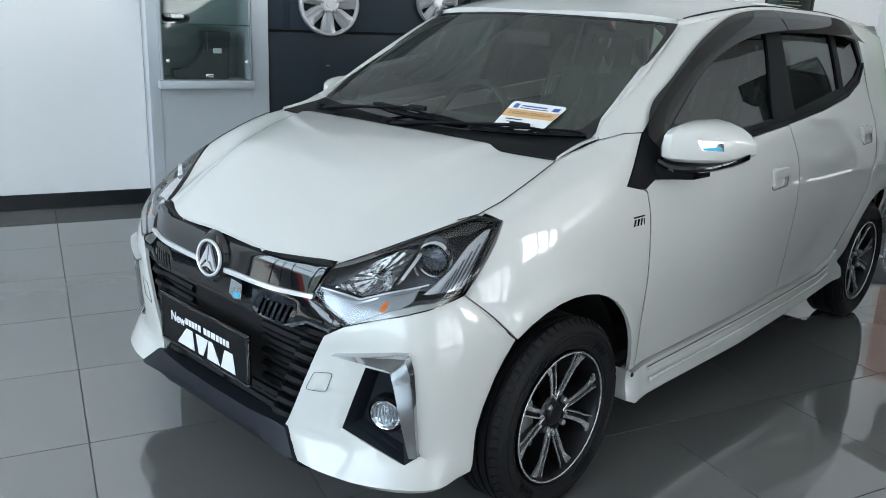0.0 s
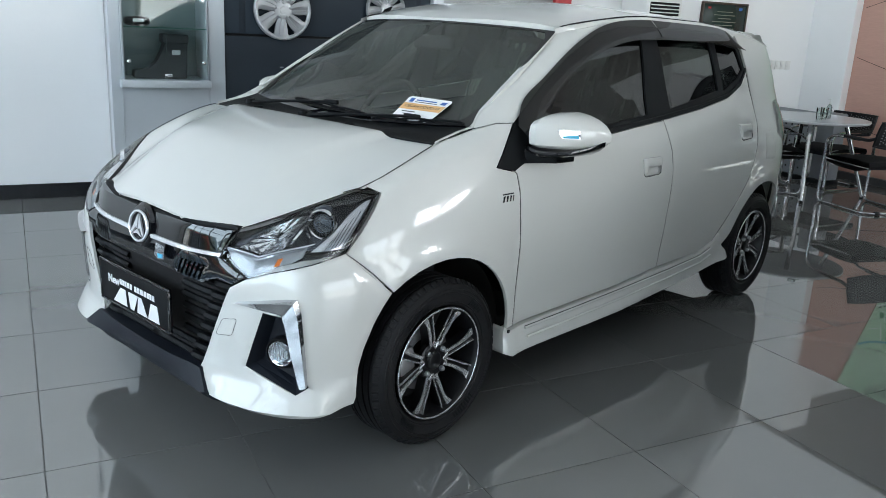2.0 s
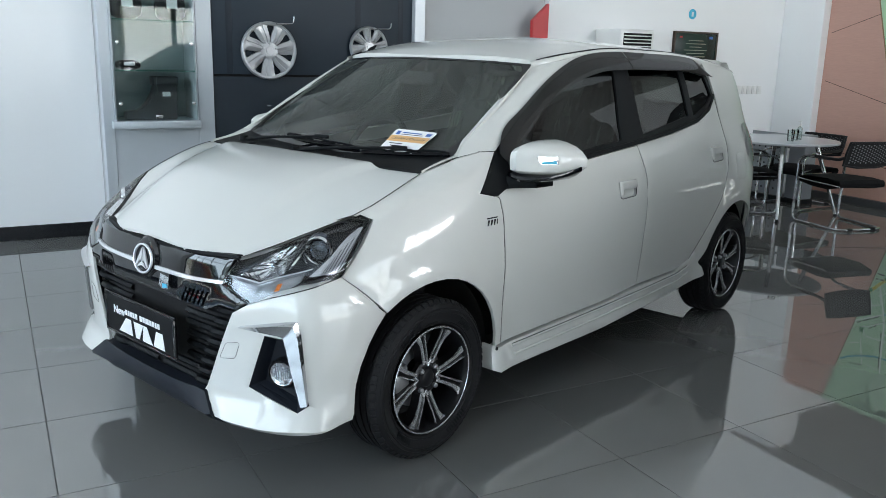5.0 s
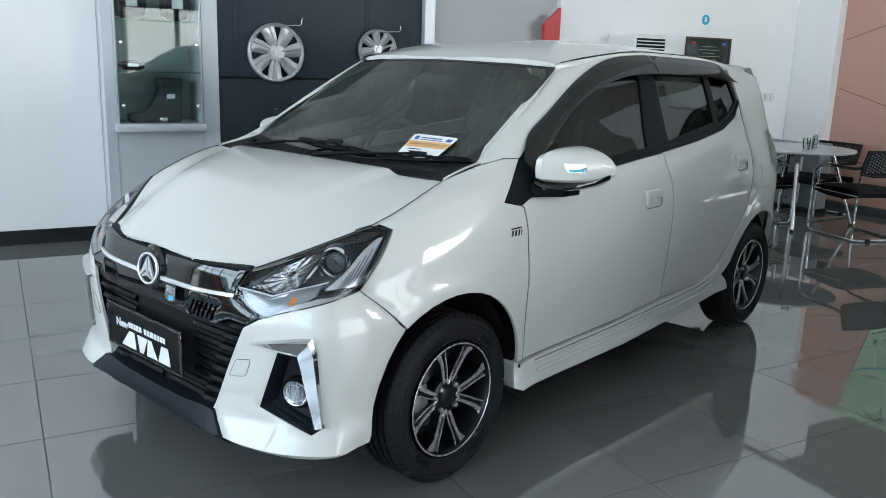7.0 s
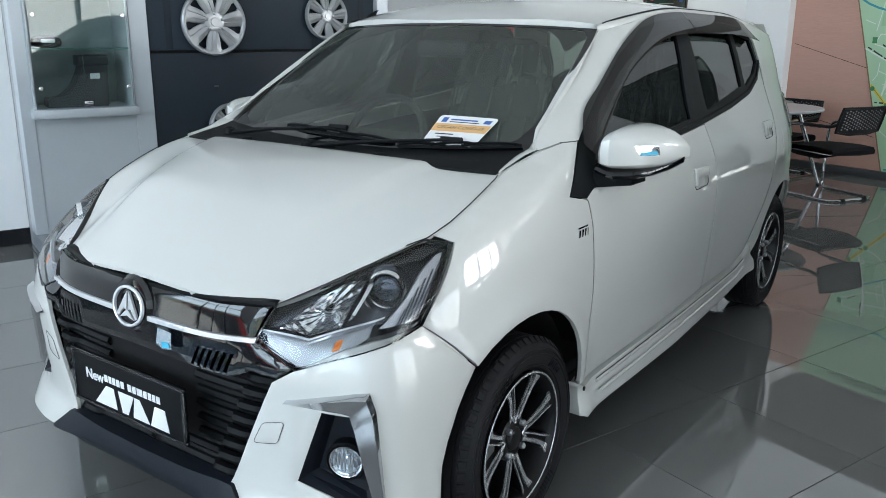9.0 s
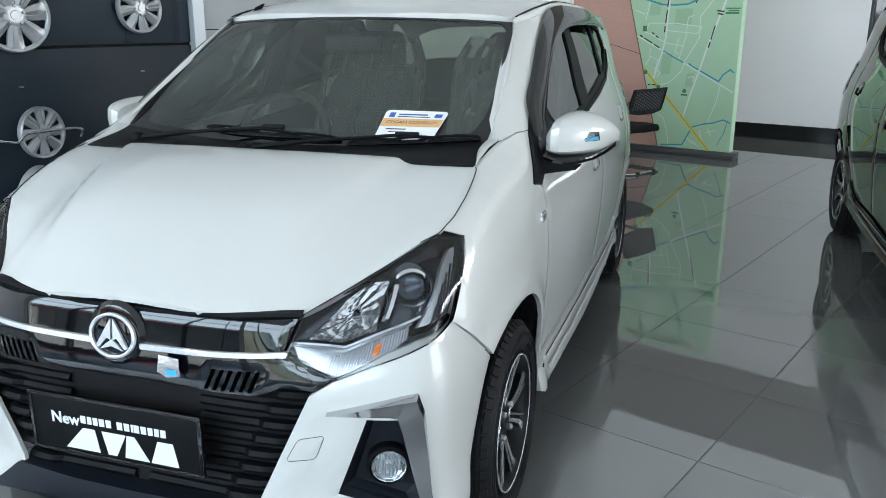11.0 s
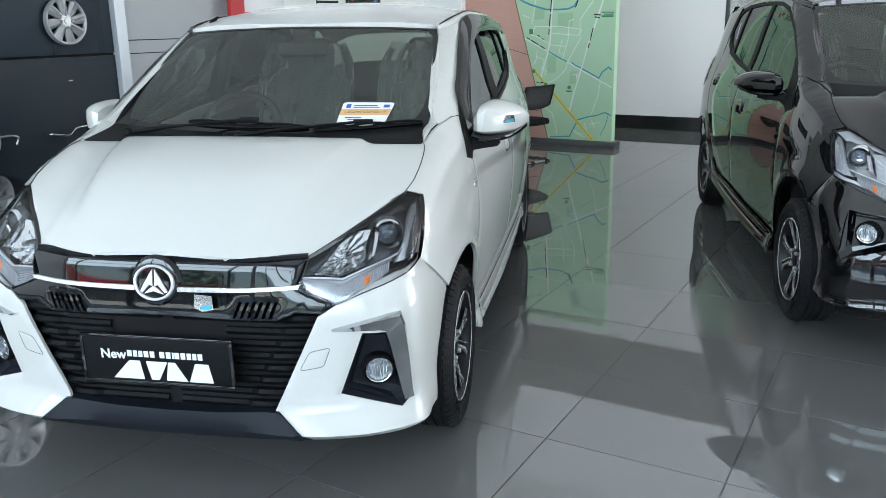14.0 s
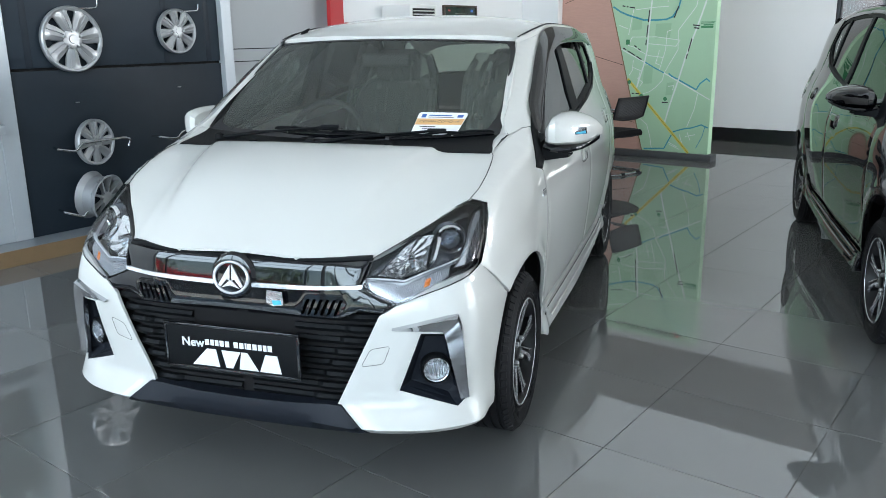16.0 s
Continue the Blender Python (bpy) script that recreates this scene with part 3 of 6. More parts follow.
def roof_z(x, y):
    e = ROOF_EDGE_X(y)
    q = min(1.05, abs(x) / e)
    return ROOF_MID(y) + (ROOF_EDGE_Z(y) - ROOF_MID(y)) * q ** 2.6


def lamp_point(u, t, out=0.0):
    """The headlamp's cover: u from the grille back to the tip, t from the bumper up to the bonnet."""
    low = Vector(nose(np.interp(u, (0, .3, .55, 1), (.402, .516, .627, .85)), np.interp(u, (0, .3, .45, .7, 1), (.673, .629, .654, .688, .718)), .002))
    x = float(np.interp(u, (0, .22, .45, .7, .88, 1), (.420, .485, .540, .598, .640, .684)))
    top = Vector((x, float(np.interp(x, (.42, .633, .684), (-.533, -.256, -.214))), float(np.interp(x, (.42, .485, .54, .598, .633, .684), (.757, .795, .830, .866, .889, .880)))))
    p = low.lerp(top, t)
    n = Vector((.55 + .4 * u, -.75 + .3 * u, .35)).normalized()
    return p + n * (.030 * 4 * t * (1 - t) * (.25 + .75 * math.sin(math.pi * min(1, u * .9 + .05))) + out)


def build_wheel(parent, x, y, k, r=.288):
    """One wheel at its hub: k is the side."""
    hub = thing("wheel", "", "", pose(x, y, r))
    hub.parent = parent
    prof = [(.192, .058), (.205, .076), (.235, .086), (.262, .084), (.277, .072), (.2845, .058)]
    for g in (.045, .017, -.017, -.045):
        prof += [(.2875, g + .010), (.2875, g + .0045), (.2815, g + .0042), (.2815, g - .0042), (.2875, g - .0045), (.2875, g - .010)]
    prof += [(.2845, -.058), (.277, -.072), (.262, -.084), (.235, -.086), (.205, -.076), (.192, -.058)]
    prof = [(a * r / .288, b * k) for a, b in prof]
    tyre = lathe(prof, "x", 96)
    part("tyre", tyre, RUBBER, hub)
    blocks = []
    for q in range(60):
        for e in (1, -1):
            blocks.append(shifted(box(-.011, .011, -.0105, .0105, -.006, .0, .0015, 1), pose(0, 0, 0, 6 * q + 1.5 * e, 0, 0) @ pose(e * .069, 0, .2835, 0, e * 42, 0)))
    tagged(part("tread_block", join(*blocks), RUBBER, hub, flat=True), kind="stuff")
    for rr, xx in ((.214, .0805), (.246, .0865), (.258, .0860)):
        part("sidewall_ridge", lathe([(rr - .002, xx * k - .002 * k), (rr, xx * k + .0012 * k), (rr + .002, xx * k - .002 * k)], "x", 72), RUBBER, hub)
    random.seed(5)
    for start, n in ((20, 9), (130, 7), (200, 9), (310, 6)):
        for q in range(n):
            h = random.uniform(.007, .012)
            part("sidewall_mark", shifted(box(-.0012, .0012, -.0038, .0038, -h, h, 0), pose(0, 0, 0, start + 3.0 * q) @ pose(k * .0845, 0, .230, 0, k * 10, 0)), MATT_BLACK, hub)
    rim = lathe([(.186, .066 * k), (.192, .070 * k), (.1965, .074 * k), (.1965, .079 * k), (.190, .080 * k), (.186, .074 * k), (.182, .060 * k), (.170, .0), (.165, -.06 * k), (.19, -.075 * k)], "x", 80)
    part("rim_barrel", rim, RIM_BLACK, hub)
    part("rim_lip", lathe([(.1895, .0795 * k), (.1905, .0815 * k), (.1942, .0815 * k), (.1955, .0795 * k)], "x", 80), MACHINED, hub)
    # paired spokes in four wide V forms, black with narrow machined edges
    def P(rr, a, d):
        return (d * k, rr * math.cos(a), rr * math.sin(a))
    for q in range(4):
        base = radians(90 * q - 4)
        for sgn in (-1, 1):
            a_in, a_out = base + sgn * radians(12), base + sgn * radians(21.5)
            body, broad, thin = [], [], []
            for t in (0, .12, .3, .5, .7, .85, .94, 1):
                rr = .043 + (.189 - .043) * t
                a = a_in + (a_out - a_in) * t ** .8
                w = .0125 + .0030 * t + .007 * smooth(t, .72, 1)
                d = .046 + .022 * t ** .7
                body.append([P(rr, a + sgn * e / rr, h) for e, h in ((-w, d - .040), (-w, d - .003), (-w * .35, d - .010), (w * .05, d - .010), (w, d - .003), (w, d - .040))])
                hook = .011 * smooth(t, .74, 1)
                broad.append([P(rr, a + sgn * e / rr, h) for e, h in ((w * .20, d - .007), (w * .20, d + .0008), (w + hook * .8, d + .0008), (w + hook * .8, d - .005))])
                thin.append([P(rr, a + sgn * e / rr, h) for e, h in ((-w, d - .005), (-w, d + .0005), (-w + .0045, d + .0005), (-w + .0045, d - .007))])
            part("spoke", loft(body, closed=True), RIM_BLACK, hub)
            part("spoke_face", loft(broad, closed=True), MACHINED, hub)
            part("spoke_edge", loft(thin, closed=True), MACHINED, hub)
        # the machined bow that ties a pair of arms at the hub
        bow = [P(.046 + .022 * (2 * abs(t - .5)) ** 1.6, base + radians(26) * (t - .5), .0495) for t in np.linspace(0, 1, 9)]
        part("spoke_bow", tube(bow, .0042, 8), MACHINED, hub)
    part("hub_cap", lathe([(.066, .03 * k), (.064, .046 * k), (.052, .052 * k), (.034, .050 * k), (.030, .056 * k), (.026, .058 * k), (.0, .058 * k)], "x", 40), RIM_BLACK, hub)
    for q in range(4):
        a = radians(45 + 90 * q)
        part("wheel_nut", lathe([(.0095, .045 * k), (.0095, .062 * k), (.006, .066 * k), (.0, .066 * k)], "x", 6, pose(0, .050 * math.cos(a), .050 * math.sin(a))), STEEL, hub)
    part("brake_disc", lathe([(.06, -.005 * k), (.118, -.002 * k), (.118, -.014 * k), (.06, -.014 * k)], "x", 48), DISC_STEEL, hub)
    part("brake_caliper", shifted(box(-.03, .03, -.035, .035, -.06, .06, .012), pose(.012 * k, -.112, .01, 8)), STEEL, hub)
    part("wheel_back", lathe([(.168, -.055 * k), (.02, -.06 * k), (.0, -.06 * k)], "x", 40), SHADE_BLACK, hub)
    return hub


def build_mirror(parent, k, paint, warp, name="door_mirror", band=GLOSS_BLACK):
    mir = thing(name, "", "")
    mir.parent = parent
    rows = []
    XS = (.748, .752, .765, .79, .82, .855, .89, .915, .930, .937)
    top = curve((.748, 1.058), (.765, 1.088), (.79, 1.101), (.82, 1.101), (.855, 1.094), (.89, 1.080), (.92, 1.058), (.937, 1.034))
    bot = curve((.748, .985), (.79, .974), (.855, .975), (.90, .982), (.937, 1.006))
    front = curve((.748, .450), (.765, .422), (.79, .415), (.83, .432), (.88, .490), (.92, .565), (.937, .618))
    for x in XS:
        zt, zb, yf = top(x), bot(x), front(x)
        zc, h, d = (zt + zb) / 2, (zt - zb) / 2, .64 - yf
        ring = []
        for i in range(24):
            a = 2 * math.pi * i / 24
            c, s = math.cos(a), math.sin(a)
            e = .52
            yy = .64 - .055 * (1 - (x - .748) / .2) + math.copysign(abs(c) ** .8, c) * (d - .02) * (1 if c < 0 else .12)
            ring.append(warp((k * x, yy, zc + math.copysign(abs(s) ** (e if s > 0 else .3), s) * h)))
        rows.append(ring)
    cap = loft(rows, closed=True)
    bmesh.ops.contextual_create(cap, geom=[e for e in cap.edges if e.is_boundary and abs(e.verts[0].co.x) < abs(warp((.8, 0, 0))[0])])
    bmesh.ops.contextual_create(cap, geom=[e for e in cap.edges if e.is_boundary])
    bmesh.ops.recalc_face_normals(cap, faces=cap.faces)
    part("mirror_cap", cap, paint, mir)
    rows = []
    for x in (.742, .748, .77, .80, .84, .88, .91, .926, .931):
        zt, zb, yf = bot(x) + .007, bot(x) - .026 + .016 * smooth(x, .84, .93), front(max(x, .765)) - .002
        zc, h, d = (zt + zb) / 2, (zt - zb) / 2, .62 - yf
        ring = []
        for i in range(20):
            a = 2 * math.pi * i / 20
            c, q = math.cos(a), math.sin(a)
            ring.append(warp((k * x, .61 + math.copysign(abs(c) ** .6, c) * d * (1 if c < 0 else .05), zc + math.copysign(abs(q) ** .5, q) * h)))
        rows.append(ring)
    band_mesh = loft(rows, closed=True)
    for side_edges in (lambda e: abs(e.verts[0].co.x) < abs(warp((.8, 0, 0))[0]), lambda e: True):
        bmesh.ops.contextual_create(band_mesh, geom=[e for e in band_mesh.edges if e.is_boundary and side_edges(e)])
    bmesh.ops.recalc_face_normals(band_mesh, faces=band_mesh.faces)
    part("mirror_underside", band_mesh, band, mir)
    arm = loft([[warp((k * x, y + a, z + b)) for a, b in ((-.045, -.032), (-.050, -.005), (-.040, .016), (.06, .018), (.06, -.034))] for x, y, z in ((.690, .42, .946), (.735, .450, .954), (.790, .485, .960), (.83, .52, .962))], closed=True)
    part("mirror_arm", arm, MATT_BLACK, mir)
    return mir


def build_car(name, label, paint, place, warp, group="", extras=True):
    car = thing(name, label, "car", place, group)

    def side(k):
        return lambda a, b, o: warp((k * (side_x(a, b) + o), a, b))

    def front(k):
        def f(a, b, o):
            x, y, z = nose(a, b, o)
            return warp((k * x, y, z))
        return f

    def top(a, b, o):
        return warp((a, b, bonnet_z(a, b) + o))

    def roof_map(a, b, o):
        return warp((a, b, roof_z(a, b) + o))

    def W(p):
        return warp(tuple(p))
    part("bonnet", skin(mirrored(BONNET_HALF), top, .020, depth=.009, gap=.003), paint, car)
    rear_x = [(ROOF_EDGE_X(y), y) for y in (.9, 1.0, 1.2, 1.4, 1.7, 2.0, 2.3, 2.5, 2.7)]
    roof_half = [(0, .705), (.15, .715), (.3, .744), (.42, .782), (.536, .824)] + rear_x + [(.45, 2.78), (.25, 2.82), (0, 2.83)]
    part("roof", skin(mirrored(roof_half), roof_map, .04, depth=.02, gap=.001), paint, car)
    # windscreen with its dark printed border
    def scr(a, b, o):
        return W(screen_point(a, b, o))
    edge = mirrored([(0, .012), (.5, .012), (.985, .012), (.985, .5), (.985, .985), (.5, .985), (0, .985)])
    clear = mirrored([(0, .055), (.5, .055), (.84, .055), (.91, .085), (.938, .17), (.948, .30), (.952, .90), (.925, .958), (.85, .965), (0, .965)])
    part("windscreen", skin(edge, scr, .06, depth=0, gap=0, roll=0), SCREEN, car).visible_shadow = False
    part("screen_border", skin(edge, scr, .05, holes=[clear], depth=.004, gap=0, lift=.0015, roll=0), GLOSS_BLACK, car)
    # black cowl under the wipers
    rows = [[W(Vector((.63 * u, .064 * u * u + .004, 1.004 - .008 * u * u - (.03 if i == 0 else 0))).lerp(screen_point(u, .015, .004), t)) for u in np.linspace(-1, 1, 33)] for i, t in enumerate((0, .05, .35, .7, 1))]
    cowl = part("cowl", loft(rows), MATT_BLACK, car)
    for q in range(9):
        a, b = .06 + .055 * q, .06 + .055 * q + .045
        part("cowl_slot", loft([[W(Vector((u, .03 + .10 * (u / .63) ** 2 + d, 1.012 + .012 * (u / .63) ** 2))) for u in (a, b)] for d in (0, .012)]), SHADE_BLACK, cowl)
    for k in (1, -1):
        s, f = side(k), front(k)
        panes = [GLASS_FRONT, GLASS_REAR, GLASS_QUARTER] if extras else [LARGE_FRONT, LARGE_REAR, LARGE_QUARTER]
        part("fender", skin(FENDER, s, .022, gap=.003), paint, car)
        pull = [soften([(y - .004, z - .014), (y + .130, z - .010), (y + .132, z + .052), (y - .004, z + .054)], .020) for y, z in ((1.175, .816), (2.122, .904))]
        door = part("front_door", skin(FRONT_DOOR, s, .03, holes=pull[:1], depth=.018, gap=.003), paint, car)
        rdoor = part("rear_door", skin(REAR_DOOR, s, .03, holes=pull[1:], depth=.018, gap=.003), paint, car)
        part("quarter_panel", skin(QUARTER, s, .035, gap=.001), paint, car)
        part("side_frame", skin(SIDE_FRAME, s, .022, gap=.0005, roll=.001), paint, car)
        rail = []
        for y in (.80, .84, .9, 1.0, 1.1, 1.25, 1.4, 1.6, 1.9, 2.1, 2.3, 2.5, 2.68):
            zt = float(np.interp(y, (.80, .815, .9, 1.0, 1.2, 1.4, 1.9, 2.25, 2.40, 2.66, 2.7), (1.36, 1.366, 1.385, 1.402, 1.424, 1.432, 1.424, 1.393, 1.386, 1.345, 1.335)))
            e = ROOF_EDGE_X(y) if y > .85 else .541
            p, q = Vector((side_x(y, zt), y, zt)), Vector((e, y, roof_z(e, y)))
            row = []
            for t in (0, .2, .4, .6, .8, 1):
                m = p.lerp(q, t)
                row.append(W((k * (m.x + .010 * 4 * t * (1 - t) * .7), y, m.z + .012 * 4 * t * (1 - t) * .6)))
            rail.append(row)
        part("roof_rail", loft(rail), paint, car)
        # the pillar's inner flank, from the glass to the door frame
        flank = []
        for t in np.linspace(0, 1, 14):
            z = 1.046 + (1.366 - 1.046) * t
            y = float(np.interp(z, (1.046, 1.095, 1.163, 1.237, 1.366), (.24, .32, .44, .573, .815)))
            a, b = screen_point(.990, .01 + .97 * t, .004), Vector((side_x(y, z), y, z))
            flank.append([W((k * p.x, p.y, p.z)) for p in (a.lerp(b, q) + Vector((.3, -.4, .6)).normalized() * (.008 * 4 * q * (1 - q) - .001) for q in (0, .25, .5, .75, 1))])
        part("screen_pillar", loft(flank), paint, car)
        # the painted corner between bonnet, fender and screen
        foot = []
        for y in (.072, .11, .15, .19, .23, .262):
            t = (y - .072) / .19
            z = 1.000 + .050 * t
            o = Vector((side_x(y, z) - .001, y, z))
            i = Vector((.630 - .030 * math.sin(math.pi * min(1, t * .55)), y, 1.004 + .034 * t))
            foot.append([W((k * p.x, p.y, p.z)) for p in (i - Vector((0, 0, .02)), i, i.lerp(o, .35) + Vector((0, 0, .004)), i.lerp(o, .7) + Vector((0, 0, .003)), o)])
        part("pillar_foot", loft(foot), paint, car)
        # near-black shell behind the shut lines, painting in their shade
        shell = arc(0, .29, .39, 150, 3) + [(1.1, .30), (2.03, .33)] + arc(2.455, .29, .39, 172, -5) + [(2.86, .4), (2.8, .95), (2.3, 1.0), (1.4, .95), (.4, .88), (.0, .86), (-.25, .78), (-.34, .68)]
        part("gap_shade_shell", skin(shell, s, .06, depth=0, gap=0, lift=-.03, roll=0), SHADE_BLACK, car)
        part("window_frame", skin(WINDOW_LINE + WINDOW_TOP, s, .03, holes=panes, depth=.02, gap=.001, lift=-.004, roll=.001), MATT_BLACK, car)
        for g, d in zip(panes, ("door_glass", "door_glass", "quarter_glass")):
            part(d, skin(g, s, .06, depth=0, gap=-.004, lift=-.012, roll=0), TINTED, car)
        part("belt_strip", skin(WINDOW_LINE[2:] + [(y, z + .016) for y, z in reversed(WINDOW_LINE[2:])], s, .03, depth=.01, gap=0, lift=.003, roll=.001), MATT_BLACK, car)
        part("sail_panel", skin([(.25, .923), (.341, .903), (.43, .935), (.45, 1.0), (.40, 1.055), (.388, 1.056)], s, .02, depth=.01, gap=.001, lift=.003), MATT_BLACK, car)
        for upper, lower in ((VISOR_FRONT_TOP, VISOR_FRONT_LOW), (VISOR_REAR_TOP, VISOR_REAR_LOW)) if extras else ():
            hi, lo = even(upper, 44), even(lower, 44)
            part("window_visor", loft([[s(p[0] * (1 - t) + q[0] * t, p[1] * (1 - t) + q[1] * t, .010 + .026 * math.sin(t * 1.6)) for p, q in zip(hi, lo)] for t in (0, .12, .3, .5, .7, .88, 1)]), VISOR, car)
        ditch = [W((k * ROOF_EDGE_X(y), y, roof_z(ROOF_EDGE_X(y), y) + .001)) for y in np.linspace(.835, 2.62, 30)]
        part("roof_moulding", tube(ditch, .0045, 6), MATT_BLACK, car)
        part("side_skirt", skin(SKIRT, lambda a, b, o: warp((k * (side_x(a, b) + o + .030 * (1 - smooth(b, .21, .33))), a, b)), .022, depth=.05, gap=.001, lift=.012, roll=.004), paint, car)
        for dz, oo in ((0, .016), (-.030, .024)):
            run = [(.46, .300), (.8, .308), (1.1, .317), (1.5, .332), (1.80, .347), (1.90, .370)]
            line = [warp((k * (side_x(a, b + dz) + oo + .030 * (1 - smooth(b + dz, .21, .33))), a, b + dz)) for a, b in run]
            part("skirt_crease", tube(line, .0055, 8), paint, car)
            if dz == 0:
                shade_line = [warp((k * (side_x(a, b + dz) + oo - .001 + .030 * (1 - smooth(b + dz, .21, .33))), a, b + dz + .0065)) for a, b in run]
                part("panel_gap", tube(shade_line, .0016, 6), SHADE_BLACK, car)
        # handles: a flap over a scooped cup
        for d, cup, (y, z) in ((door, pull[0], (1.172, .818)), (rdoor, pull[1], (2.119, .906))):
            L = .136
            part("handle_cup", skin(cup, s, .012, depth=0, gap=-.002, lift=-.017, roll=-.004), paint, d)
            part("handle_gap", tube([s(*p, -.001) for p in dense(cup, .02)], .0013, 6, closed=True), SHADE_BLACK, d)
            part("door_handle", skin(soften([(y - .010, z - .002), (y + .016, z - .002), (y + .022, z + .026), (y + L, z + .024), (y + L, z + .062), (y - .010, z + .064)], .009), s, .012, depth=.014, gap=.001, lift=.011, roll=.005), paint, d)
        # dark gaps between the panels
        edges = [[W((k * x, y, bonnet_z(x, y) + .0005)) for x, y in ((.600, -.288), (.633, -.247), (.648, -.18), (.652, -.1), (.650, -.04), (.646, 0), (.640, .04), (.632, .062))]]
        edges += [[s(a, b, -.004) for a, b in along(run)] for run in ([(.402, .318), (.387, .45), (.381, .63), (.3665, .753), (.363, .832), (.354, .893)], [(1.413, .362), (1.404, .45), (1.40, .6), (1.405, .72), (1.411, .895), (1.388, 1.022)], [(1.94, .403), (1.99, .445), (2.102, .556), (2.2335, .69), (2.3155, .86), (2.3435, .972), (2.3435, 1.08), (2.320, 1.21)])]
        for run in edges:
            part("panel_gap", tube(run, .0014, 6), SHADE_BLACK, car)
        lip = [s(a, b, -.0100) for a, b in along([(-.352, .706), (-.28, .640), (-.245, .603)])]
        part("bumper_bracket", tube(lip, lambda t: .0064 - .0035 * t, 8), paint, car)
        # bumper wing, fog lamp and chrome hook
        recess = FOG_HOLE if extras else [(.52, .572), (.69, .60), (.745, .405), (.735, .385), (.49, .455)]
        wing = part("bumper_wing", skin(WING, f, .020, holes=[recess], depth=.010, gap=.0015, roll=.003), paint, car)
        part("tow_cap", skin(soften(TOW_CAP, .010), f, .012, depth=.003, gap=.001, lift=.0022, roll=.0015), paint, wing)
        part("cap_gap", tube([f(*p, .0010) for p in dense(soften(TOW_CAP, .012), .01)], .0006, 6, closed=True), SHADE_BLACK, wing)
        cx, cz = (.630, .425) if extras else (.63, .485)
        inner = [(cx + (a - cx) * .72, cz + (b - cz) * .78) for a, b in recess]
        rings = []
        for o, q in ((-.004, 0), (-.03, .5), (-.05, 1)):
            A = recess
            rings.append([Vector(f(A[i][0] * (1 - q) + inner[i][0] * q, A[i][1] * (1 - q) + inner[i][1] * q, o)) for i in range(5)])
        bez = loft(rings, closed=True)
        bmesh.ops.contextual_create(bez, geom=[e for e in bez.edges if e.is_boundary and all((v.co - r).length < 9 and any((v.co - r2).length < 1e-6 for r2 in rings[2]) for v in e.verts for r in rings[2][:1])])
        part("fog_bezel", bez, LIP_BLACK if extras else GLOSS_BLACK, wing, flat=True)
        fx, fy, fz = (.605, -.519, .413) if extras else nose(.632, .485, -.022)
        fog_at = Matrix.Translation(W((k * fx, fy, fz))) @ pose(0, 0, 0, 0, 0, k * (24 if extras else 36)) @ Matrix.Diagonal((.92, 1, .92, 1))
        fog = part("fog_lamp", lathe([(.052, .03), (.052, -.004), (.047, -.010), (.043, -.004), (.041, .008)], "y", 40, fog_at), MATT_BLACK, car)
        part("fog_reflector", lathe([(.0, -.004), (.007, -.004), (.009, .001), (.020, -.001), (.022, -.003), (.034, -.005), (.0425, -.008)], "y", 14, fog_at), REFLECTOR, fog, flat=True)
        for q in range(7):
            part("fog_rib", lathe([(.002, -.0085), (.003, -.0105), (.0, -.012)], "y", 8, fog_at @ pose(-.027 + .009 * q, 0, 0) @ Matrix.Diagonal((1, 1, 9 - .9 * abs(q - 3) ** 1.6, 1))), LAMP_DARK, fog)
        part("fog_lens", lathe([(.0, -.018), (.02, -.016), (.034, -.012), (.0425, -.006)], "y", 36, fog_at), LENS, fog)
        if extras:
            outer = [(.496, .559), (.60, .583), (.655, .594), (.690, .597), (.702, .556), (.711, .446), (.719, .331)]
            inner = [(.500, .551), (.585, .549), (.628, .547), (.645, .543), (.655, .505), (.674, .41), (.695, .318)]
            fine = []
            for i in range(6):
                for t in (0, .25, .5, .75):
                    fine.append(tuple(tuple(np.array(e[i]) * (1 - t) + np.array(e[i + 1]) * t) for e in (inner, outer)))
            fine.append((inner[6], outer[6]))
            rows = [[f(*p, -.012), f(*p, .004), f(p[0] * .18 + q[0] * .82, p[1] * .18 + q[1] * .82, .019), f(*q, .006), f(*q, -.012)] for p, q in fine]
            part("chrome_hook", loft(rows), SATIN_CHROME, wing)
        else:
            part("window_sticker", skin([(2.07, 1.19), (2.095, 1.195), (2.13, 1.29), (2.105, 1.288)], s, .05, depth=.0005, gap=0, lift=-.008, roll=0), PAPER, car, "small white sticker")
        build_lamp(car, k, W, GLOSS_BLACK if extras else LAMP_WHITE)
        mir = build_mirror(car, k, paint, warp, band=GLOSS_BLACK)
        if not extras:
            mir.matrix_basis = pose(0, .03, 1.075) @ Matrix.Diagonal((1, 1, .78, 1)) @ pose(0, 0, -1.085)
        # wheel houses
        for y in (0, 2.455):
            liner = loft([[warp((k * x, y + .375 * math.cos(a), .29 + .375 * math.sin(a))) for a in np.linspace(-.1, math.pi + .02, 25)] for x in (.44, .60, .700)])
            part("wheel_house", liner, SHADE_BLACK, car)
            wy = warp((0, y, 0))[1]
            build_wheel(car, k * .688 * warp((1, 0, 0))[0], wy, k)
    # rear closure
    def across(levels):
        out = []
        for z, y in levels:
            w = side_x(min(2.9, y - .06), z)
            out.append([W((u * w, y - .09 * abs(u) ** 4, z)) for u in np.linspace(-1, 1, 25)])
        return out
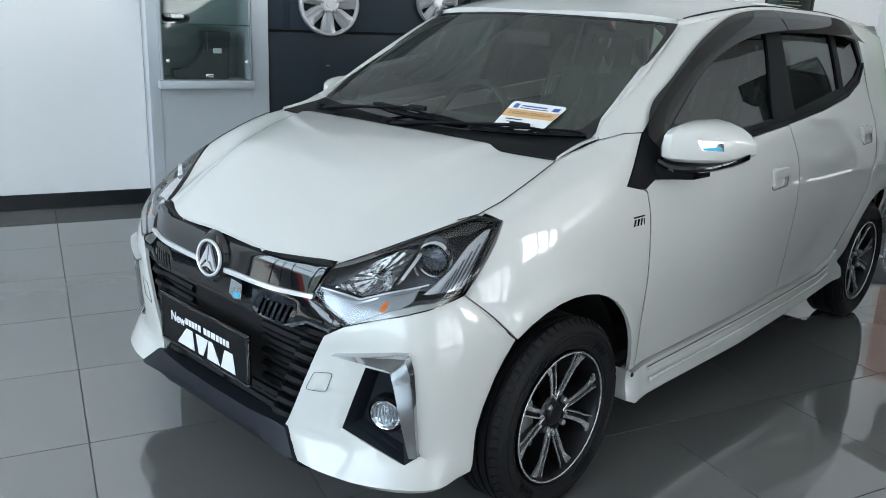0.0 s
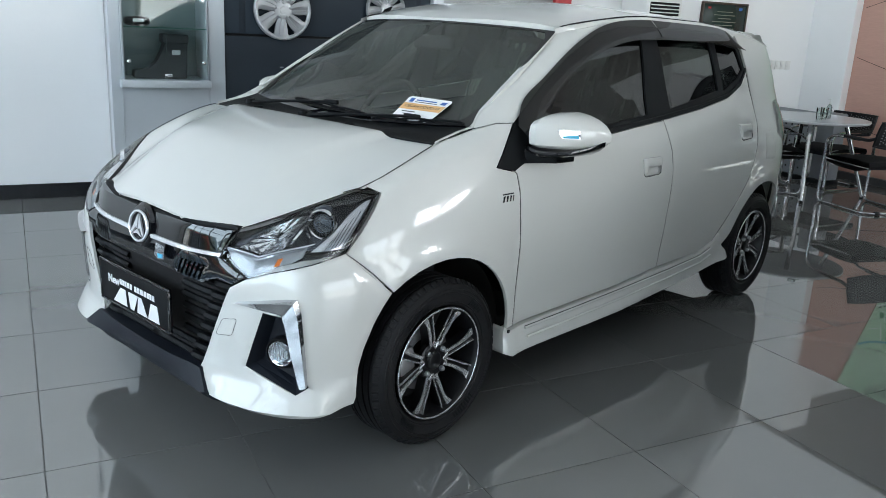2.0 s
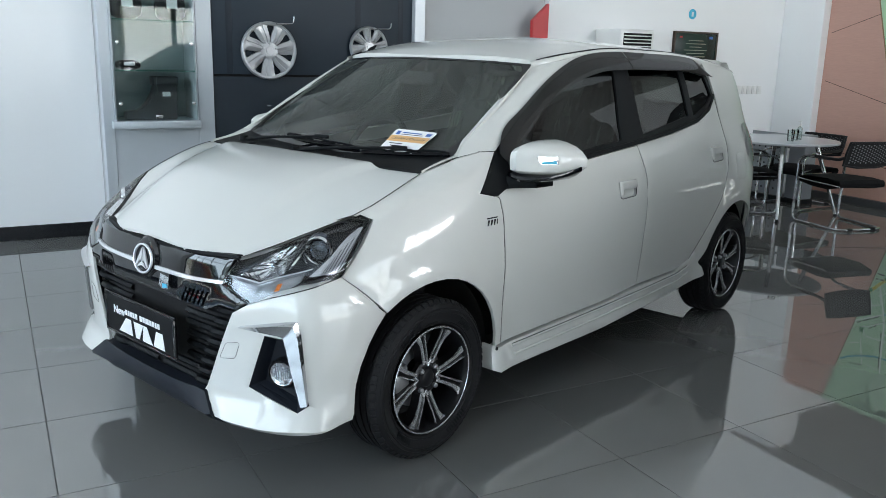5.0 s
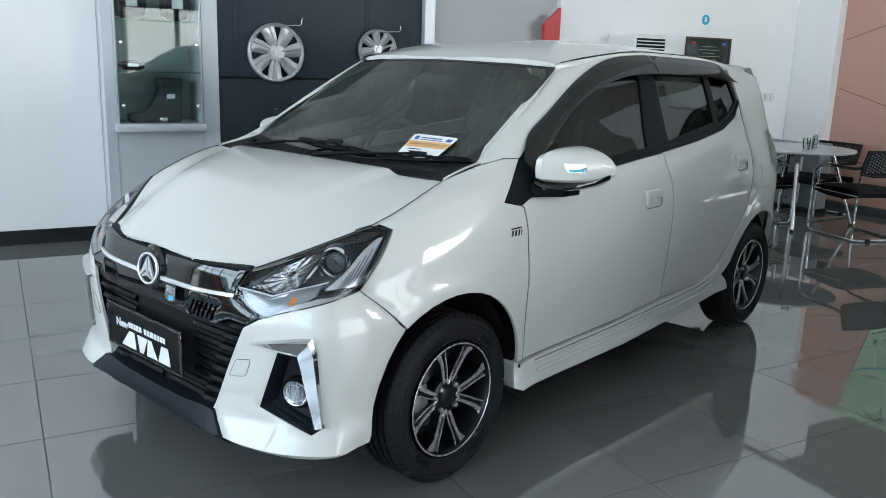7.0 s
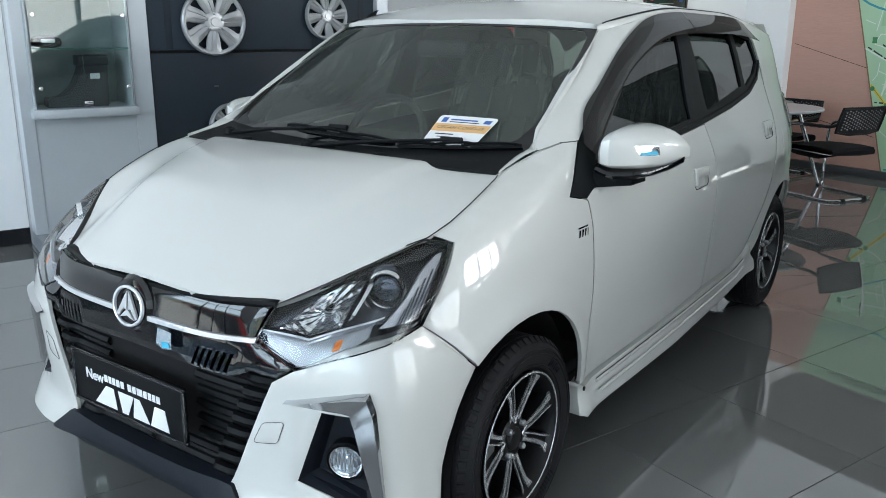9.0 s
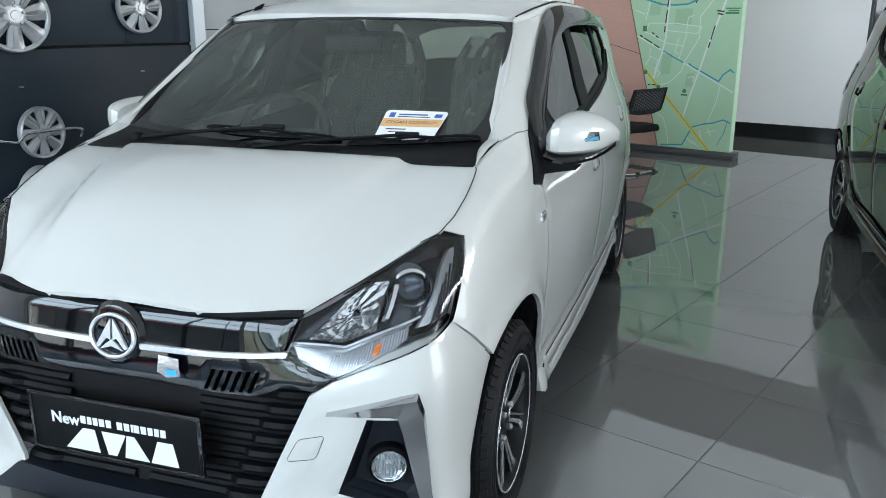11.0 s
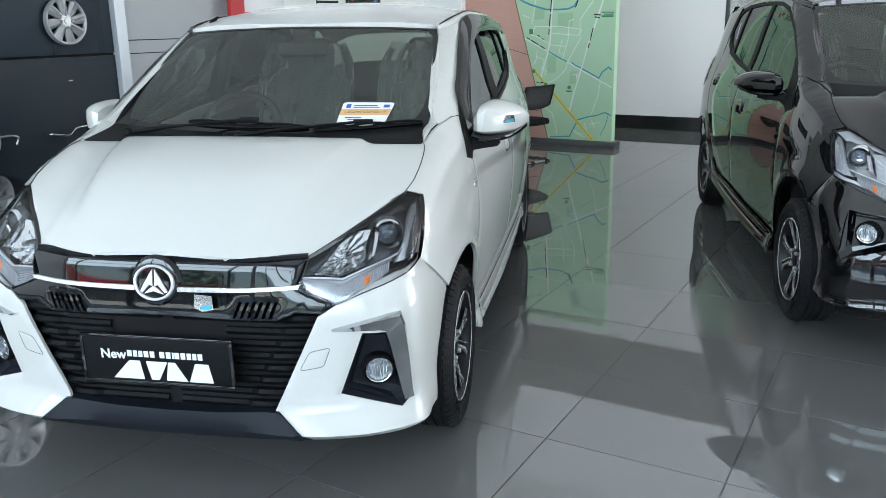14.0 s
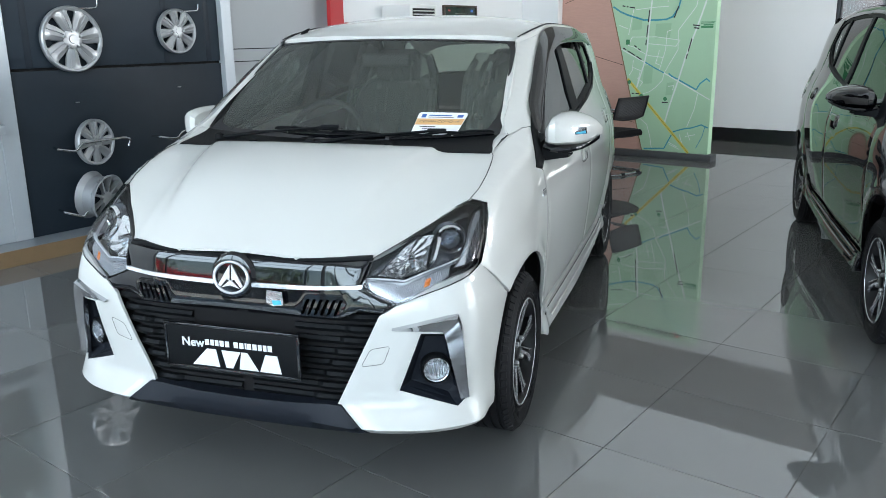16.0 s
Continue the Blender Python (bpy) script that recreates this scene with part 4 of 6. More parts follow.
    part("tailgate", loft(across(((.26, 2.90), (.45, 2.93), (.65, 2.94), (.9, 2.90), (1.05, 2.86)))), paint, car)
    part("rear_glass", loft(across(((1.05, 2.86), (1.2, 2.80), (1.33, 2.74), (1.40, 2.70)))), REAR_GLASS, car)
    rows = []
    for u in np.linspace(-1, 1, 19):
        e = abs(u) ** 6
        rows.append([W((u * .535, y - .05 * u * u, z - .012 * u * u - drop * e)) for y, z, drop in ((2.49, 1.428, 0), (2.68, 1.422, 0), (2.78, 1.400, 0), (2.825, 1.372, 0), (2.815, 1.342, .09), (2.76, 1.338, .075), (2.70, 1.352, .03), (2.58, 1.372, 0))])
    wing = loft(rows, closed=True)
    bmesh.ops.contextual_create(wing, geom=[e for e in wing.edges if e.is_boundary and e.verts[0].co.x < 0])
    bmesh.ops.contextual_create(wing, geom=[e for e in wing.edges if e.is_boundary])
    part("roof_spoiler", wing, paint, car)
    for k in (1, -1):
        part("tail_lamp", skin([(2.60, .90), (2.62, 1.06), (2.70, 1.07), (2.82, .98), (2.84, .86), (2.72, .84)], side(k), .03, depth=.02, gap=0, lift=.008, roll=.006), LENS, car)
    part("fuel_lid", skin(soften([(2.43, .77), (2.57, .765), (2.575, .912), (2.43, .912)], .02), side(1), .02, depth=.004, gap=0, lift=.0025, roll=.002), paint, car)
    part("underbody", box(-.60, .60, -.42, 2.80, .20, .28, .03), SHADE_BLACK, car)
    part("engine_bay", box(-.52, .52, -.50, .25, .27, .72, .05), SHADE_BLACK, car)
    build_grille(car, W, extras)
    build_cabin(car, W)
    return car


def build_lamp(car, k, W, shade):
    lamp = thing("headlight", "", "")
    lamp.parent = car

    def cover(a, b, o):
        x, y, z = lamp_point(a, b, o)
        return W((k * x, y, z))
    edge = [(0, 0), (.3, 0), (.6, 0), (1, 0), (1, .5), (1, 1), (.6, 1), (.3, 1), (0, 1), (0, .5)]
    part("lens", skin(edge, cover, .045, depth=0, gap=0, roll=0), LENS, lamp)
    part("lens_edge", skin(edge, cover, .05, holes=[[(.010, .012), (.99, .018), (.984, .982), (.010, .984)]], depth=.012, gap=0, lift=.001, roll=.001), GLOSS_BLACK, lamp)
    dark = shade is GLOSS_BLACK
    # housing and dark shelf above
    part("housing", skin([(.0, .30), (.62, .28), (.985, .10), (.985, .98), (.5, .985), (0, .97)], cover, .04, depth=0, gap=0, lift=-.080, roll=0), LAMP_SMOKE if dark else LAMP_SILVER, lamp)
    part("upper_shade", skin([(.30, .92), (.50, .88), (.66, .84), (.80, .80), (.86, .76), (.93, .88), (.985, .97), (.5, .98), (.2, .98), (.16, .95)], cover, .04, depth=.05, gap=0, lift=-.014, roll=.004), shade, lamp)
    part("lower_shade", skin([(.58, .02), (.99, .02), (.985, .10), (.80, .12), (.66, .15), (.60, .10)], cover, .04, depth=.02, gap=0, lift=-.010, roll=.003), shade, lamp)
    # thin bright strip over a finely ribbed indicator
    part("light_strip", skin([(.012, .345), (.3, .322), (.66, .300), (.70, .302), (.70, .318), (.66, .320), (.3, .345), (.012, .375)], cover, .03, depth=.008, gap=0, lift=-.008, roll=.003), LAMP_WHITE, lamp)
    part("strip_base", skin([(.012, .290), (.3, .275), (.66, .262), (.66, .302), (.3, .322), (.012, .345)], cover, .03, depth=.004, gap=0, lift=-.016, roll=.002), LAMP_DARK, lamp)
    part("indicator", skin([(.03, .30), (.10, .06), (.3, .025), (.60, .025), (.66, .15), (.66, .262), (.3, .275)][::-1], cover, .03, depth=0, gap=0, lift=-.028, roll=0), LAMP_DARK, lamp)
    for q in range(34):
        a = .145 + .0150 * q
        part("indicator_rib", skin([(a, .055), (a + .005, .055), (a + .003, .255), (a - .002, .255)], cover, .05, depth=.006, gap=0, lift=-.019, roll=.002), LAMP_SILVER, lamp)
    for q in range(6):
        b = .055 + .036 * q
        part("indicator_rib", skin([(.055 + .004 * (6 - q), b + .014), (.25, b - .012), (.25, b - .002), (.055 + .004 * (6 - q), b + .024)], cover, .05, depth=.006, gap=0, lift=-.014, roll=.002), LAMP_SILVER, lamp)
    part("amber_bulb", skin(soften([(.475, .10), (.515, .10), (.515, .21), (.475, .21)], .012), cover, .03, depth=.010, gap=0, lift=-.016, roll=.004), AMBER, lamp)
    # striped bright reflector towards the tip
    part("end_reflector", skin([(.70, .20), (.965, .11), (.975, .88), (.945, .84), (.90, .70), (.82, .42)], cover, .03, depth=.01, gap=0, lift=-.022, roll=0), LAMP_SILVER, lamp)
    for q in range(6):
        a, h = .800 + .028 * q, .30 + .095 * q
        part("end_rib", skin([(a, .15), (a + .006, .15), (a + .036, h), (a + .030, h)], cover, .05, depth=.006, gap=0, lift=-.014, roll=.002), LAMP_SMOKE if dark else LAMP_WHITE, lamp)
    # main bowl: broad facets round the bulb
    def bowl(a, b, o):
        d = max(0, 1 - ((a - .33) / .25) ** 2 - ((b - .62) / .36) ** 2)
        g = math.atan2(b - .62, (a - .33) * 1.3) * 6 / math.pi
        return cover(a, b, o - .040 * d + .005 * abs(g % 1 - .5) + .003 * abs((d * 4) % 1 - .5))
    part("main_reflector", skin([(.10, .42), (.25, .38), (.47, .35), (.50, .60), (.53, .80), (.42, .88), (.26, .84), (.16, .66)], bowl, .016, depth=0, gap=0, lift=-.024, roll=0), REFLECTOR if dark else LAMP_WHITE, lamp, flat=True)
    part("bowl_wall", skin([(.02, .40), (.10, .41), (.17, .66), (.26, .84), (.20, .86), (.06, .62)], cover, .03, depth=.02, gap=0, lift=-.026, roll=.004), LAMP_SMOKE if dark else LAMP_SILVER, lamp)
    A = lamp_point(.35, .60, -.034)
    m = look(W((k * A[0], A[1], A[2])), W((k * (A[0] + .35), A[1] - .9, A[2])))
    part("bulb_shield", lathe([(.0, -.006), (.010, -.004), (.012, .004), (.012, .036)], "z", 20, m), CHROME, lamp)
    part("chrome_bar", skin([(.495, .40), (.520, .40), (.600, .86), (.570, .88)], cover, .04, depth=.03, gap=0, lift=-.016, roll=.003), CHROME, lamp)
    C = lamp_point(.68, .60, -.038)
    m = look(W((k * C[0], C[1], C[2])), W((k * (C[0] + .45), C[1] - .9, C[2] + .02)))
    part("projector_shroud", lathe([(.047, .006), (.051, .012), (.054, .03)], "z", 40, m), LAMP_SMOKE if dark else LAMP_SILVER, lamp)
    part("projector_ring", lathe([(.037, .012), (.038, -.004), (.042, -.008), (.046, -.002), (.047, .03)], "z", 40, m), CHROME, lamp)
    part("projector_collar", lathe([(.030, .008), (.033, .002), (.037, .004), (.037, .02)], "z", 40, m), GLOSS_BLACK, lamp)
    ball = glass("projector_glass", (.82, .88, .97), 1.9)
    part("projector_lens", lathe([(.0, -.020), (.012, -.018), (.022, -.012), (.029, -.002), (.031, .006)], "z", 36, m), ball, lamp)
    part("projector_bowl", lathe([(.0, .026), (.02, .022), (.031, .008)], "z", 36, m), REFLECTOR, lamp)
    ring = [m @ Vector((.054 * math.cos(a), .054 * math.sin(a) - .010, .002)) for a in np.linspace(math.pi * 1.02, math.pi * 1.95, 24)]
    part("projector_trim", tube(ring, .004, 8), CHROME, lamp)
    return lamp


def build_grille(car, W, extras):
    def F(a, b, o):
        x, y, z = nose(a, b, o)
        return W((x, y, z))
    half = [(0, .751), (.15, .751), (.3, .752), (.430, .755), (.400, .682), (.508, .630), (.470, .602), (.40, .607), (.345, .583), (.2, .587), (.06, .590), (0, .590)]

    lean = spline((.58, .012), (.60, .0115), (.64, .006), (.672, .0), (.70, -.006), (.74, -.015), (.77, -.023))

    def crown(a, b, o):
        w = smooth(abs(a), .24, .42)
        x, y, z = nose(a, .60, o + lean(b) * (1 - w) + NOSE_OUT(b) * smooth(abs(a), .1, .5) * w)
        return W((x, y, b))
    slots = [[(.222 + .020 * q, .592), (.232 + .020 * q, .592), (.252 + .020 * q, .640), (.242 + .020 * q, .640)] for q in range(6)]
    part("upper_grille", skin(mirrored(half), crown, .014, holes=slots + [[(-x, y) for x, y in reversed(h)] for h in slots], depth=.03, gap=.002, roll=.003), GLOSS_BLACK, car)
    part("bonnet_seal", skin(mirrored([(0, .756), (.2, .757), (.432, .762), (.432, .750), (.2, .745), (0, .744)]), F, .03, depth=.02, gap=0, lift=-.016, roll=.003), MATT_BLACK, car)
    for k in (1, -1):
        part("chrome_strip", skin([(k * s, z) for s, z in ((.066, .665), (.2, .668), (.408, .676), (.411, .686), (.2, .680), (.062, .678))][::k], crown, .02, depth=.012, gap=0, lift=.010, roll=.003), BRIGHT_TRIM, car)
    # round badge on a dark boss: a plain ring with a spread chevron
    badge = part("badge_boss", lathe([(.078, .03), (.076, -.004), (.066, -.014), (.055, -.016), (.0, -.016)], "y", 48, Matrix.Translation(W((0, -.614, .692))) @ pose(0, 0, 0, -8)), GLOSS_BLACK, car)
    face = Matrix.Translation(W((0, -.632, .691))) @ pose(0, 0, 0, 82) @ Matrix.Diagonal((1.0, .86, 1, 1))
    ring = lathe([(.052, .0), (.053, .006), (.057, .008), (.061, .006), (.062, .0)], "z", 56, face)
    part("badge_ring", ring, BRIGHT_TRIM, badge, "chrome ring")
    wings = [prism([(k * .003, .046), (k * .012, .03), (k * .042, -.030), (k * .034, -.034), (k * .013, -.006), (k * .003, -.012)], .006, face @ Matrix.Translation((0, 0, .006))) for k in (1, -1)]
    wings += [prism([(0, -.010), (.013, -.020), (.030, -.038), (0, -.028), (-.030, -.038), (-.013, -.020)], .006, face @ Matrix.Translation((0, 0, .006)))]
    part("badge_mark", join(*wings), BRIGHT_TRIM, badge, flat=True)
    # lower grille: a near-black sheet as painted shade, and faceted blades
    part("grille_shade_sheet", skin(mirrored([(0, .60), (.3, .60), (.48, .60), (.42, .50), (.36, .38), (.32, .28), (0, .28)]), F, .04, depth=0, gap=0, lift=-.045, roll=0), SHADE_BLACK, car)
    for row in range(8):
        z = .572 - .0385 * row
        outer = .476 - (.598 - z) * .50
        inner = .02 if z < .37 or z > .56 else .18
        for k in (1, -1):
            rows = []
            for s in np.linspace(inner, outer + .004, 26):
                g = smooth(s, outer - .10, outer - .075) - .6 * smooth(s, outer - .03, outer)
                lift, up = -.034 + .020 * g, .007 * g
                rows.append([F(k * s, z + dz + up, o) for dz, o in ((.016, lift - .016), (.0145, lift - .002), (.004, lift + .004), (-.009, lift - .006), (-.012, lift - .022))])
            part("grille_blade", loft(rows), MATT_BLACK, car)
    part("front_lip", skin(mirrored([(0, .290), (.15, .293), (.29, .305), (.335, .303), (.432, .213), (.3, .209), (.15, .206), (0, .205)]), lambda a, b, o: F(a, b, o + .016 - .014 * smooth(-b, -.235, -.205)), .03, depth=.05, gap=0, lift=0, roll=.006), LIP_BLACK, car)
    if not extras:
        return
    # show plate: one readable word, the rest plain bars
    plate = part("show_plate", shifted(box(-.228, .228, -.006, .006, -.073, .073, .004), Matrix.Translation((-.002, -.658, .462))), MATT_BLACK, car, "black plastic show plate with white print")
    pm = Matrix.Translation((-.002, -.658, .462))
    rim = [box(-.232, .232, -.009, .004, .066, .076, .003), box(-.232, .232, -.009, .004, -.076, -.066, .003), box(-.232, -.222, -.009, .004, -.066, .066, .003), box(.222, .232, -.009, .004, -.066, .066, .003)]
    part("plate_frame", shifted(join(*rim), pm), GLOSS_BLACK, plate)
    pf = pm @ Matrix.Translation((0, -.0068, 0)) @ pose(0, 0, 0, 90)
    part("plate_word", shifted(lettering("New", .040, .0008, .0008), pf @ Matrix.Translation((-.132, .014, 0))), WHITE_INK, plate)
    bars = []
    x = -.088
    for w in (.020, .017, .018, .020, .020, -.012, .021, .020, .008, .020, .020, .018, .017, .020):
        if w > 0:
            bars.append(prism([(x, .010), (x + w * .70, .010), (x + w * .70, .029), (x, .029)], .0012, pf @ Matrix.Translation((0, 0, .001))))
        x += abs(w) * .93
    for outline in ([(0, 0), (.046, .072), (.074, .072), (.082, 0)], [(.090, .072), (.146, .072), (.121, .0), (.101, 0)], [(.148, .072), (.166, .072), (.196, .0), (.140, 0)], [(.200, 0), (.218, .072), (.252, .072), (.262, 0)]):
        bars.append(prism([(a * 1.17 - .138, b * .80 - .060) for a, b in outline], .0012, pf @ Matrix.Translation((0, 0, .001))))
    for b in bars:
        part("plate_bar", b, WHITE_INK, plate, flat=True)
    part("foil_sticker", skin([(.122, .664), (.172, .660), (.178, .622), (.146, .616), (.120, .626)], crown, .02, depth=.001, gap=0, lift=.018, roll=0), SILVER_FOIL, car, "silver holographic sticker with a blue print")
    part("foil_print", skin([(.140, .634), (.168, .636), (.172, .624), (.146, .620)], crown, .02, depth=.0, gap=0, lift=.0195, roll=0), BLUE_STICKER, car)


def build_cabin(car, W):
    part("cabin_floor", box(-.64, .64, .2, 2.7, .27, .31), SEAT_GREY, car)
    part("dashboard", loft([[W((x, y, z)) for x in np.linspace(-.62, .62, 9)] for y, z in ((.10, .985), (.30, 1.0), (.52, .985), (.62, .95), (.66, .88), (.62, .70), (.60, .35))]), DASH, car)
    part("parcel_shelf", box(-.55, .55, 2.25, 2.62, .92, .95, .01), SEAT_GREY, car)

    def seat(x, y, wide, wrap=True):
        st = thing("seat", "", "")
        st.parent = car
        st.matrix_basis = Matrix.Translation(W((x, y, 0)))
        part("cushion", box(-wide, wide, -.25, .25, .42, .58, .06, 4), SEAT_GREY, st)
        back = loft([[(wide * sx * q, .20 + .30 * h + d, .55 + .62 * h) for sx, d in ((-1, .10), (-1, .03), (-.9, -.01), (-.6, .02), (0, .035), (.6, .02), (.9, -.01), (1, .03), (1, .10))] for h, q in ((0, .92), (.2, 1), (.6, 1), (.85, .92), (.97, .72), (1.0, .4))])
        part("backrest", back, SEAT_GREY, st)
        part("backrest_rear", shifted(box(-wide * .95, wide * .95, -.03, .03, 0, .58, .025, 3), pose(0, .30, .56, -26)), SEAT_GREY, st)
        if wide < .4:
            part("headrest", shifted(box(-.13, .13, -.05, .05, 0, .19, .05, 4), pose(0, .53, 1.14, -12)), SEAT_GREY, st)
        if wrap:
            random.seed(int(100 * (x + 3)))
            folds = [random.uniform(-.016, .016) for _ in range(64)]
            rows = []
            for i in range(26):
                h = i / 25
                rows.append([((wide + .03) * math.cos(a) * (.95 if h < .8 else .95 - 1.4 * (h - .8) ** 2 * 4), .215 + .31 * h - .05 * math.sin(a) + folds[(j + i // 5) % 64] * (.6 + .6 * h) + random.uniform(-.003, .003), .50 + .80 * h + .5 * folds[(i * 3 + j // 4) % 64]) for j, a in enumerate(np.linspace(0, math.pi, 44))])
            part("plastic_cover", loft(rows), PLASTIC_WRAP, st, "loose clear plastic cover")
        return st
    seat(.34, 1.20, .25)
    seat(-.34, 1.25, .25)
    seat(0, 2.02, .58, False)
    wm = Matrix.Translation(W((-.34, .80, .93))) @ pose(0, 0, 0, 66)
    ring = [wm @ Vector((.185 * math.cos(a), .185 * math.sin(a), 0)) for a in np.linspace(0, 2 * math.pi, 40, endpoint=False)]
    wheel = part("steering_wheel", tube(ring, .016, 10, closed=True), DASH, car)
    part("wheel_boss", shifted(box(-.18, .18, -.045, .05, -.03, .01, .02), wm), DASH, wheel)
    part("rear_view_mirror", shifted(box(-.11, .11, -.015, .015, -.03, .03, .014, 3), Matrix.Translation(W((0, .72, 1.30)))), DASH, car)
    part("headlining", loft([[W((x, y, roof_z(x, y) - .03)) for x in np.linspace(-.5, .5, 7)] for y in np.linspace(.8, 2.6, 8)]), material("grey_headlining", (.42, .41, .39), .9, grain=.1, grain_size=200), car)


WHITE_AT = Matrix.Diagonal((1.028, 1, .996, 1))
white_car = build_car("hatchback_car", "glossy white compact hatchback with black grille and smoked window visors", WHITE_PAINT, WHITE_AT, lambda p: p)

from mathutils.bvhtree import BVHTree


# ---- wipers, card, stickers and badge of the white car ----
def wiper(pivot, tip_u, tip_t, b0, b1):
    """Pivot on the cowl, an arm to the blade, the blade lying on the glass from b0 to b1 (u, t)."""
    arm = thing("wiper", "", "")
    arm.parent = white_car
    P = Vector(pivot)
    end = screen_point(tip_u, tip_t, .022)
    mid = P.lerp(end, .35) + Vector((0, -.004, .006))
    part("arm", tube(rounded([P, mid, end], .05), lambda t: .009 - .004 * t, 8), MATT_BLACK, arm)
    part("pivot_cap", lathe([(.020, -.012), (.018, .016), (.008, .022), (0, .022)], "z", 18, Matrix.Translation(P)), MATT_BLACK, arm)
    n = 14
    blade = [screen_point(b0[0] + (b1[0] - b0[0]) * i / n, b0[1] + (b1[1] - b0[1]) * i / n, .008) for i in range(n + 1)]
    part("blade", tube(blade, .0055, 6), RUBBER, arm)
    for a, b, h in ((.02, .42, .010), (.30, .72, .014), (.55, .98, .010)):
        pts = [screen_point(b0[0] + (b1[0] - b0[0]) * q, b0[1] + (b1[1] - b0[1]) * q, .012 + h * math.sin(math.pi * (q - a) / (b - a)) ** .7) for q in np.linspace(a, b, 9)]
        part("bridge", tube(pts, .0045, 6), MATT_BLACK, arm)
    part("joint", shifted(box(-.035, .035, -.008, .008, -.008, .008, .004), Matrix.Translation(end) @ pose(0, 0, 0, 0, 0, 5)), MATT_BLACK, arm)


wiper((-.485, .135, 1.016), -.06, .085, (-.46, .075), (.30, .045))
wiper((-.07, .085, 1.010), .62, .050, (.34, .022), (.955, .035))
for x in (-.275, .262):
    part("washer_nozzle", shifted(box(-.011, .011, -.016, .014, -.004, .016, .005), Matrix.Translation((x, .028, 1.012))), MATT_BLACK, white_car)

part("aerial", loft([[(x, y, roof_z(-.465, .88) + z) for x, y in ring] for z, ring in ((-.004, ((-.477, .868), (-.465, .866), (-.453, .888), (-.465, .892))), (.010, ((-.470, .874), (-.463, .873), (-.450, .896), (-.457, .899))), (.024, ((-.449, .894), (-.446, .894), (-.443, .902), (-.446, .903))))], closed=True), MATT_BLACK, white_car, "small black wedge aerial")

# white card tucked under the wiper
card = thing("notice_card", "white notice card with an orange band under the wiper", "card", WHITE_AT)


def on_card(a, b, o):
    """a across, b up the card, in metres from its lower left corner."""
    lo, hi = screen_point(.460, .035, .012), screen_point(.735, .022, .012)
    up0, up1 = screen_point(.478, .224, .010), screen_point(.775, .207, .010)
    u, t = a / .15, b / .115
    p = lo.lerp(hi, u).lerp(up0.lerp(up1, u), t)
    return tuple(p + Vector((.1, -.5, .86)) * o)


part("sheet", skin(soften([(0, 0), (.15, 0), (.15, .115), (0, .115)], .012), on_card, .03, depth=.001, gap=0, roll=0), PAPER, card)
part("orange_band", skin([(.001, .052), (.149, .052), (.149, .082), (.001, .082)], on_card, .03, depth=0, gap=0, lift=.0012, roll=0), ORANGE_INK, card)
for a, b, w, h, mat in ((.034, .096, .07, .005, BLUE_INK), (.034, .088, .078, .003, DARK_INK), (.012, .087, .014, .018, BLUE_INK), (.122, .089, .018, .014, BLUE_INK), (.02, .040, .05, .004, DARK_INK), (.03, .030, .04, .003, DARK_INK)):
    part("print_bar", skin([(a, b), (a + w, b), (a + w, b + h), (a, b + h)], on_card, .03, depth=0, gap=0, lift=.0012, roll=0), mat, card)
_words = lettering("CEGAH COVID-19", .0155, .0)
for v in _words.verts:
    v.co = Vector(on_card(.075 + v.co.x, .067 + v.co.y, .002))
part("words", _words, DARK_INK, card, flat=True)

# foil sticker on the mirror cap and the badge on the fender
_cap = [c for m in white_car.children if m.name.startswith("door_mirror") for c in m.children if c.name.startswith("mirror_cap") and c.data.vertices[0].co.x > 0][0]
CAP_TREE = BVHTree.FromPolygons([v.co for v in _cap.data.vertices], [tuple(p.vertices) for p in _cap.data.polygons])


def cap_front(a, b, o):
    """Over the mirror cap's front: x and z give the place."""
    y = CAP_TREE.ray_cast(Vector((a, 0, b)), Vector((0, 1, 0)))[0].y
    return (a, y - o, b)


part("foil_sticker", skin([(.846, 1.052), (.890, 1.048), (.893, 1.020), (.858, 1.022)], cap_front, .02, depth=.001, gap=0, lift=.0015, roll=0), SILVER_FOIL, white_car, "small silver and blue sticker")
part("foil_print", skin([(.858, 1.030), (.888, 1.034), (.891, 1.022), (.860, 1.024)], cap_front, .02, depth=0, gap=0, lift=.0030, roll=0), BLUE_STICKER, white_car)
sx = lambda a, b, o: (side_x(a, b) + o, a, b)
emblem = thing("fender_badge", "", "")
emblem.parent = white_car
for y0, w in ((.262, .016), (.280, .016), (.298, .014), (.316, .008)):
    part("badge_bar", skin([(y0, .806), (y0 + w * .5, .806), (y0 + w, .826), (y0 + w * .3, .826)], sx, .02, depth=.003, gap=0, lift=.004, roll=.001), CHROME, emblem)
part("badge_bar", skin([(.262, .830), (.322, .830), (.322, .8345), (.262, .8345)], sx, .02, depth=.003, gap=0, lift=.004, roll=.001), CHROME, emblem)
part("skirt_bolt", lathe([(.007, 0), (.007, .003), (0, .004)], "x", 14, Matrix.Translation((side_x(.345, .318) + .022, .345, .318))), SHADE_BLACK, white_car)

